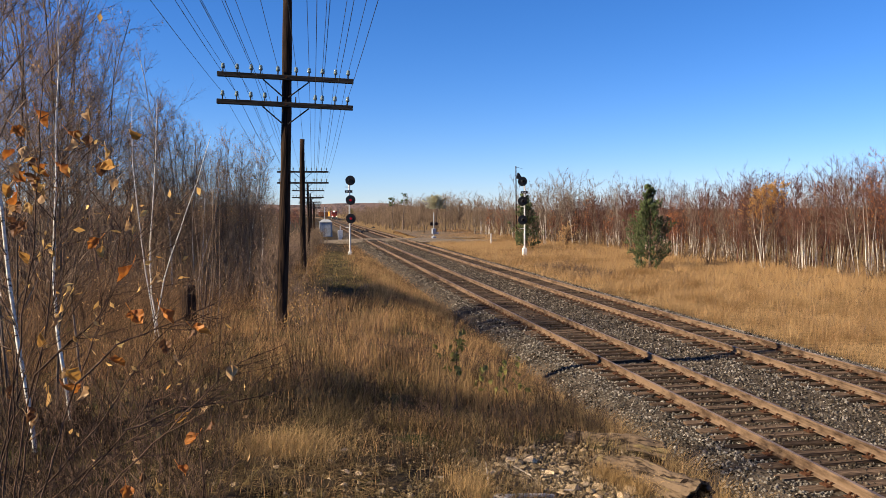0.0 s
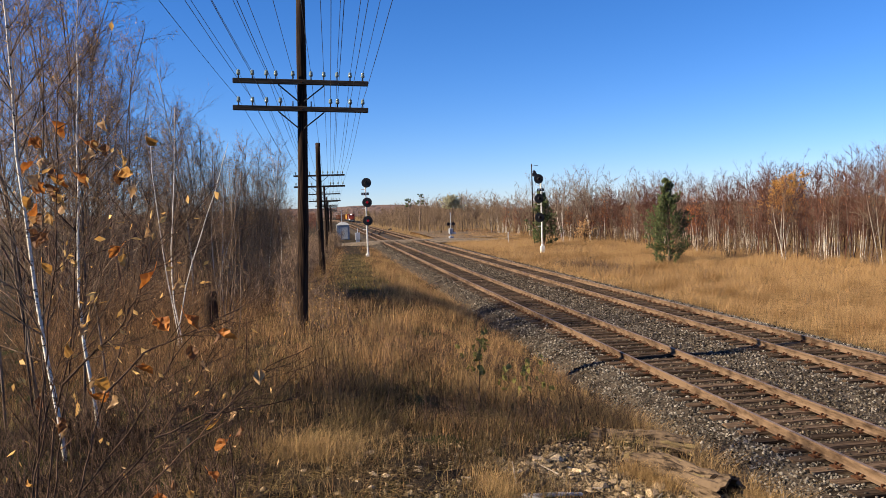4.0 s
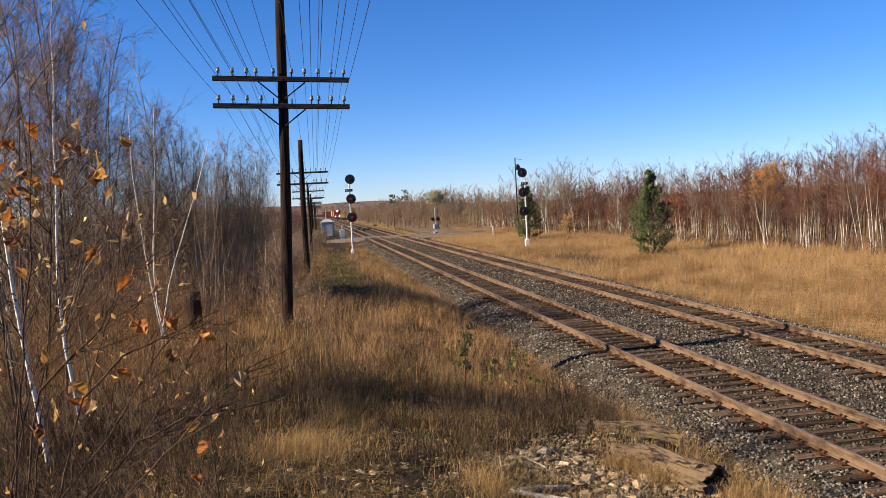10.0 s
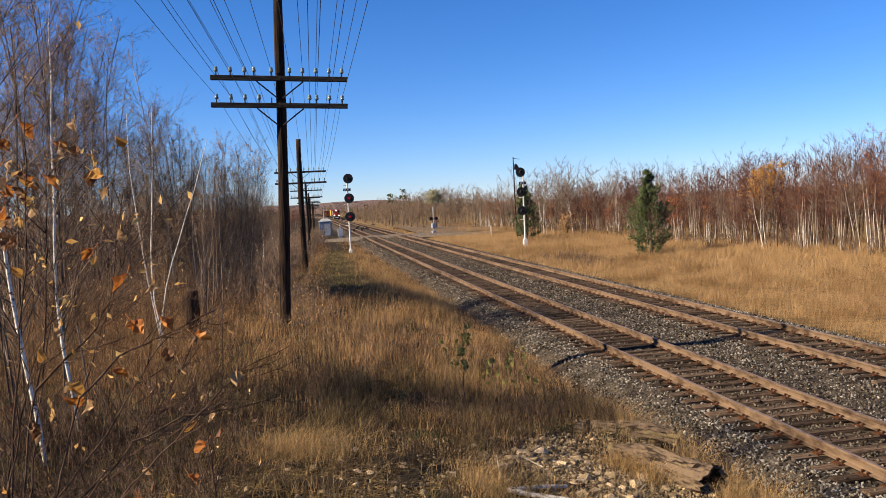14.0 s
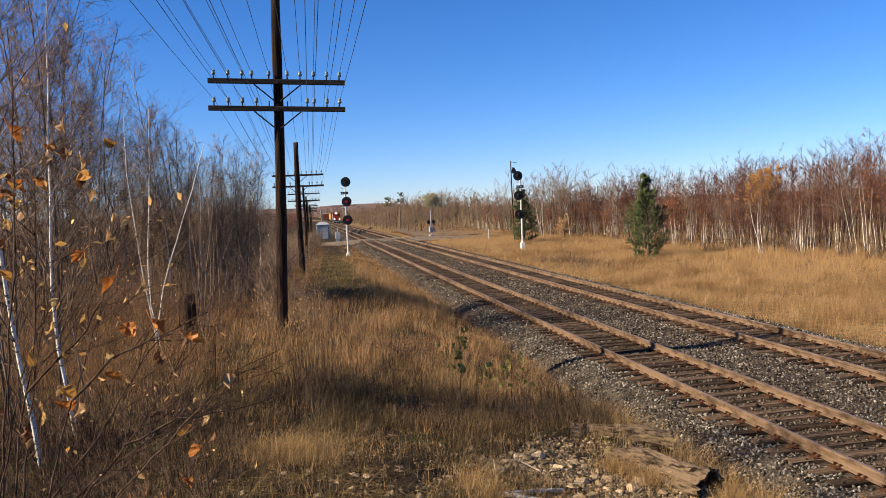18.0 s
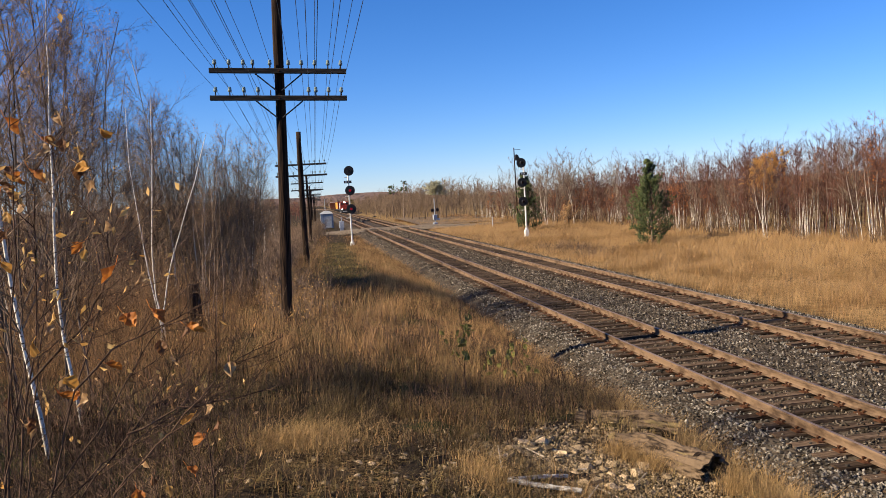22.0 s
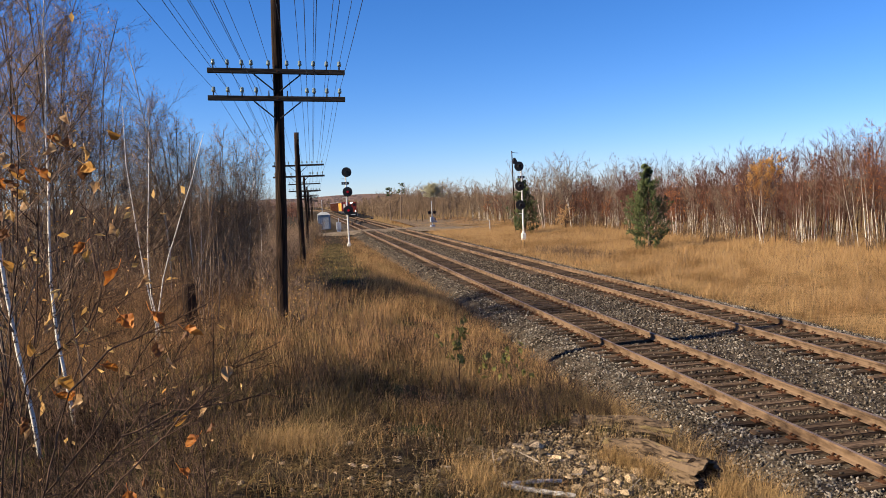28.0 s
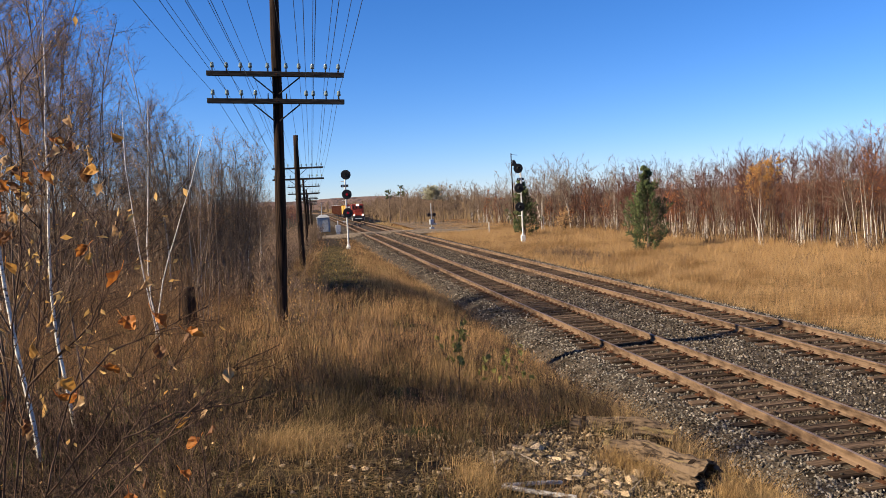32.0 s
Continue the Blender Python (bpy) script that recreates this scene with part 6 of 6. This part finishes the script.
def build_lineside():
    crossing_signal(10.25, 115.6, -0.1, 10)
    hut = thing("equipment_hut", pose(-5.65, 137.0, -0.25), "pale galvanised signal hut with a low hipped roof", "equipment hut")
    part("wall", box(bmesh.new(), -1.1, -1.2, 0, 1.1, 1.2, 2.55, 0.03), HUT_STEEL, hut, "pale blue-grey steel wall")
    roof = bmesh.new()
    eave = [roof.verts.new(p) for p in ((-1.2, -1.32, 2.55), (1.2, -1.32, 2.55), (1.2, 1.32, 2.55), (-1.2, 1.32, 2.55))]
    top = [roof.verts.new((-0.5, 0, 3.05)), roof.verts.new((0.5, 0, 3.05))]
    for q in ((eave[0], eave[1], top[1], top[0]), (eave[1], eave[2], top[1]), (eave[2], eave[3], top[0], top[1]), (eave[3], eave[0], top[0]), tuple(eave[::-1])):
        roof.faces.new(q)
    part("roof", roof, HUT_STEEL, hut)
    part("door", box(bmesh.new(), -0.1, -1.24, 0.1, 0.85, -1.2, 2.15), HUT_STEEL, hut)
    for a in (-1.0, -0.7, -0.4):
        part("seam", box(bmesh.new(), a - 0.015, -1.225, 0.05, a + 0.015, -1.2, 2.5), GALVANISED, hut)
    cabinet = thing("relay_cabinet", pose(-4.0, 113.6, -0.15), "small silver relay cabinet on a post by the crossing", "relay cabinet")
    part("case", box(bmesh.new(), -0.36, -0.25, 0.5, 0.36, 0.25, 1.55, 0.03), GALVANISED, cabinet)
    part("post", cyl(bmesh.new(), (0, 0, -0.1), (0, 0, 2.2), 0.06, n=10), GALVANISED, cabinet)
    part("base", box(bmesh.new(), -0.26, -0.2, 0.0, 0.26, 0.2, 0.5), GALVANISED, cabinet)
    mast = thing("steel_mast", pose(-5.6, 150.0, -0.2), "thin pale steel mast beside the hut", "mast")
    part("mast", cyl(bmesh.new(), (0, 0, 0), (0, 0, 5.2), 0.07, 0.05, 10), GALVANISED, mast)
    for x, y, h, r in ((11.8, 154, 1.6, 0.10), (13.2, 146, 1.5, 0.13), (12.6, 150, 1.3, 0.08)):
        post = thing("wooden_post", pose(x, y, -0.05), "short weathered wooden post in the yard", "post", "posts in the yard")
        part("post", cyl(bmesh.new(), (0, 0, -0.2), (0, 0, h), r, r * 0.9, 10), LOG_WOOD, post)
    marker = thing("marker_post", pose(15.0, 98.0, -0.2), "white marker post in the dry meadow", "post")
    part("post", box(bmesh.new(), -0.06, -0.06, -0.2, 0.06, 0.06, 1.3, 0.01), WHITE_PAINT, marker)
    tall = thing("utility_pole", pose(18.0, 149.5, -0.2), "tall pale wooden utility pole before the wood", "pole")
    part("pole", pole_mesh(7.6, 0.13, 0.09, 79), LOG_WOOD, tall)
    for x, y in ((1.3, 150.0), (3.0, 158.0), (7.0, 190.0)):
        stand_ob = thing("switch_stand", pose(x, y, 0.0), "dark low switch stand between the tracks", "switch stand", "switch stands")
        part("base", box(bmesh.new(), -0.5, -0.25, 0, 0.5, 0.25, 0.18, 0.02), BLACK_PAINT, stand_ob)
        part("stand", lathe(bmesh.new(), [(0.22, 0.15), (0.16, 0.3), (0.10, 0.42), (0.05, 0.5)], 10), BLACK_PAINT, stand_ob)
        part("lever", cyl(bmesh.new(), (0, 0, 0.3), (0.6, -0.1, 0.2), 0.03, n=6), BLACK_PAINT, stand_ob)


def scots_pine(x, y, height, seed):
    """A tall pine with a long bare stem and a flat tufted head."""
    rng = np.random.default_rng(seed)
    t = thing("tall_pine", pose(x, y, -0.1), "tall thin pine with a bare stem and tufted head", "pine tree", "tall pines beyond the crossing")
    trunk = limbs(rng, np.array([[0, 0, 0.0]]), np.array([[0, 0, 1.0]]), np.array([height]), 8, 0.02, 0)
    child("trunk", tri_mesh("trunk", *bars(trunk, 0.16, 0.05, 7), GREY_BARK), t)
    b, d, u, _ = shoots(rng, trunk, 16, 0.74, 1.0, 75)
    bough = limbs(rng, b, d, rng.uniform(0.5, 1.3, len(u)), 3, 0.15, 0.05)
    child("branchwork", tri_mesh("branchwork", *bars(bough, 0.04, 0.02, 4), GREY_BARK), t)
    n0, nd, _, _ = shoots(rng, bough, 55, 0.4, 1.0, 70)
    child("foliage", tri_mesh("foliage", *spikes(n0, n0 + nd * rng.uniform(0.12, 0.4, len(n0))[:, None], 0.035), NEEDLES), t, "dark green needle tufts")


def crossover():
    """Two rails that lead from one track to the other beyond the crossing."""
    t = thing("track_crossover", pose(0, 0, 0), "worn rails of a crossover between the two tracks", "railway track")
    for off in (-0.7525, 0.7525):
        verts, faces, n = [], [], len(RAIL_PROFILE)
        ys = [135 + 2.5 * k for k in range(27)]
        for y in ys:
            c = 4.25 * float(smooth(135, 200, y)) + off
            verts += [(c + x, y, z + 0.004) for x, z in RAIL_PROFILE]
        for k in range(len(ys) - 1):
            faces += [(k * n + i, k * n + i + 1, k * n + n + i + 1, k * n + n + i) for i in range(n - 1)]
        child("rail", mesh_of("rail", verts, faces, RUST), t)


HUT_STEEL = surface("pale_hut_steel", (0.225, 0.236, 0.247), (0.323, 0.338, 0.352), 3, 0.6, 0.1, coarse=0.6)
build_crossing()
build_lineside()
crossover()
scots_pine(11.8, 168.0, 8.0, 81)
scots_pine(9.9, 172.0, 7.2, 82)
round_tree = plant("round_tree", tree_meshes(400, 9.3, 3, GREY_BARK, TWIG_GREY, 24, 8, 4, 56, 0.66, LEAF_PALE, 12000, 0.15, 0.09, 0.03, 1.75), pose(14.8, 141.0, -0.1), "rounded tree with pale grey-green leaves", "tree")
plant("willow_tree", tree_meshes(401, 6.0, 4, GREY_BARK, TWIG_GREY, 22, 8, 4, 44, 0.2, LEAF_GREEN, 3800, 0.16, 0.07, 0.03, 1.2), pose(9.0, 330.0, 0.0), "leafy yellow-green tree far along the line", "tree")

# ---- train ----
def train_x(y):
    return 4.25 + float(shift(y))


def wheelset(parent, y):
    for s in (-0.76, 0.76):
        part("wheel", cyl(bmesh.new(), (s - 0.06, y, 0.68), (s + 0.06, y, 0.68), 0.49, n=18), LOCO_BLACK, parent)


def locomotive():
    t = thing("locomotive", pose(0, 0, 0), "red and black diesel locomotive with headlights on", "locomotive")
    part("frame", box(bmesh.new(), -1.5, 0.3, 1.05, 1.5, 17.6, 1.55, 0.05), LOCO_BLACK, t)
    part("nose", box(bmesh.new(), -1.0, 0.9, 1.55, 1.0, 2.6, 3.0, 0.12), LOCO_RED, t, "red low nose")
    cab = part("cab", box(bmesh.new(), -1.55, 2.5, 1.55, 1.55, 5.0, 4.5, 0.18), LOCO_RED, t, "red cab")
    for a in (-1.25, -0.45, 0.45, 0.85):
        part("windscreen", box(bmesh.new(), a, 2.46, 3.35, a + 0.40, 2.50, 4.0), GLASS_DARK, cab)
    part("light_box", box(bmesh.new(), -0.45, 2.35, 4.05, 0.45, 2.55, 4.40, 0.03), LOCO_BLACK, cab)
    for a in (-0.2, 0.2):
        part("headlight", cyl(bmesh.new(), (a, 2.28, 4.22), (a, 2.36, 4.22), 0.13, n=14), HEADLIGHT, cab, "glowing headlight")
    for a in (-1.05, 1.05):
        part("ditch_light", cyl(bmesh.new(), (a, 0.22, 1.75), (a, 0.32, 1.75), 0.12, n=14), HEADLIGHT, t, "glowing ditch light")
    part("pilot", box(bmesh.new(), -1.45, 0.15, 0.25, 1.45, 0.45, 1.25, 0.04), LOCO_BLACK, t)
    part("stripe", box(bmesh.new(), -0.9, 0.11, 0.75, 0.9, 0.15, 0.95), LOCO_WHITE, t)
    part("hood", box(bmesh.new(), -0.95, 5.0, 1.55, 0.95, 16.8, 4.15, 0.12), LOCO_BLACK, t, "black long hood")
    for y in (8.0, 12.0, 15.0):
        part("fan", cyl(bmesh.new(), (0, y, 4.12), (0, y, 4.32), 0.6, n=16), LOCO_BLACK, t)
    for s in (-1.48, 1.48):
        part("handrail", cyl(bmesh.new(), (s, 5.2, 2.55), (s, 17.2, 2.55), 0.03, n=5), LOCO_WHITE, t)
        part("step", box(bmesh.new(), s - 0.12, 0.4, 0.35, s + 0.12, 1.0, 1.05), LOCO_WHITE, t)
    part("fuel_tank", box(bmesh.new(), -1.3, 6.8, 0.35, 1.3, 10.6, 1.05, 0.15), LOCO_BLACK, t)
    for y in (3.0, 5.4, 12.4, 14.8):
        wheelset(t, y)
    return t


def second_unit():
    t = thing("maintenance_car", pose(0, 0, 0), "yellow and black rail work car", "rail car")
    part("frame", box(bmesh.new(), -1.45, 0.3, 1.05, 1.45, 13.6, 1.5, 0.05), LOCO_BLACK, t)
    part("body", box(bmesh.new(), -1.5, 0.8, 1.5, 1.5, 8.2, 4.3, 0.15), YELLOW, t, "yellow body")
    part("rear_body", box(bmesh.new(), -1.35, 8.2, 1.5, 1.35, 13.2, 4.0, 0.12), LOCO_BLACK, t, "black rear body")
    part("stack", cyl(bmesh.new(), (0, 9.5, 4.0), (0, 9.5, 4.7), 0.3, n=12), LOCO_BLACK, t)
    for a in (-1.1, 0.2):
        part("window", box(bmesh.new(), a, 0.76, 2.9, a + 0.9, 0.80, 3.7), GLASS_DARK, t)
    for y in (2.4, 4.6, 9.4, 11.6):
        wheelset(t, y)
    return t


def boxcar(label):
    t = thing("boxcar", pose(0, 0, 0), label, "boxcar", "boxcars of the train")
    body = part("body", box(bmesh.new(), -1.5, 0.4, 1.1, 1.5, 15.2, 4.45, 0.05), BOXCAR, t)
    for k in range(13):
        y = 0.9 + k * 1.12
        for s in (-1.53, 1.53):
            part("rib", box(bmesh.new(), s - 0.03, y - 0.06, 1.15, s + 0.03, y + 0.06, 4.4), BOXCAR, body)
    part("roof", box(bmesh.new(), -1.45, 0.35, 4.45, 1.45, 15.25, 4.6, 0.05), GALVANISED, t)
    for y in (2.0, 3.9, 11.8, 13.7):
        wheelset(t, y)
    return t


def trailing_unit():
    t = thing("locomotive", pose(0, 0, 0), "black trailing diesel locomotive with white stripes", "locomotive")
    part("frame", box(bmesh.new(), -1.5, 0.3, 1.05, 1.5, 17.6, 1.55, 0.05), LOCO_BLACK, t)
    part("hood", box(bmesh.new(), -1.0, 0.9, 1.55, 1.0, 13.0, 4.1, 0.12), LOCO_BLACK, t, "black long hood")
    cab = part("cab", box(bmesh.new(), -1.55, 13.0, 1.55, 1.55, 15.6, 4.5, 0.15), LOCO_RED, t, "red cab")
    for a in (-1.3, 0.9):
        part("window", box(bmesh.new(), a, 12.96, 3.3, a + 0.4, 13.0, 4.0), GLASS_DARK, cab)
    part("nose", box(bmesh.new(), -1.0, 15.6, 1.55, 1.0, 17.2, 3.0, 0.12), LOCO_RED, t)
    for k in range(5):
        part("stripe", box(bmesh.new(), -1.03, 1.8 + k * 2.1, 1.7, -1.0, 2.5 + k * 2.1, 3.9), LOCO_WHITE, t)
    for y in (3.0, 5.4, 12.4, 14.8):
        wheelset(t, y)
    return t


TRAIN = [(0.0, locomotive()), (18.2, trailing_unit())]
work_car = second_unit()
TRAIN += [(36.6, work_car), (51.0, copy_thing(work_car, pose(0, 0, 0)))]
first_car = boxcar("brown boxcar behind the locomotives")
TRAIN += [(65.6 + 16.0 * k, first_car if k == 0 else copy_thing(first_car, pose(0, 0, 0))) for k in range(6)]

# seconds, the front of the train along the line
RUN = [(0, 406), (4, 396), (8, 384), (12, 370), (16, 348), (19, 320), (22, 287), (25, 254), (28, 224), (30, 207), (32, 193)]


# the lean of the saplings in the wind, in degrees
WIND = [(0, 0.8), (1.5, 0.3), (3.5, -0.1), (6, 0.2), (7.5, 0.1), (9, -0.1), (10.5, 0.2), (12, -0.1), (13, 0), (14.5, -0.2), (16.5, -0.5), (18, -0.8), (19.5, -0.9), (21, -1.2),
        (22.5, -0.9), (24, -0.7), (25.5, -0.4), (27.5, 0.2), (28.5, 0.4), (30, 0.7), (31, 0.3), (32, 0.5)]


def motions():
    """The train rolls along the second track towards the crossing; saplings sway."""
    for back, ob in TRAIN:
        rows = []
        for t, y in RUN:
            a, b = y + back, y + back + 10
            rows.append((t, pose(train_x(a), a, 0.0, 0, 0, -math.degrees(math.atan2(train_x(b) - train_x(a), 10)))))
        walk(ob, rows)
    for ob, share in SWAYING:
        x, y, z = ob.matrix_basis.translation
        walk(ob, [(t, pose(x, y, z, 0.25 * share * math.sin(t * 1.9), lean * share, 0)) for t, lean in WIND])


motions()
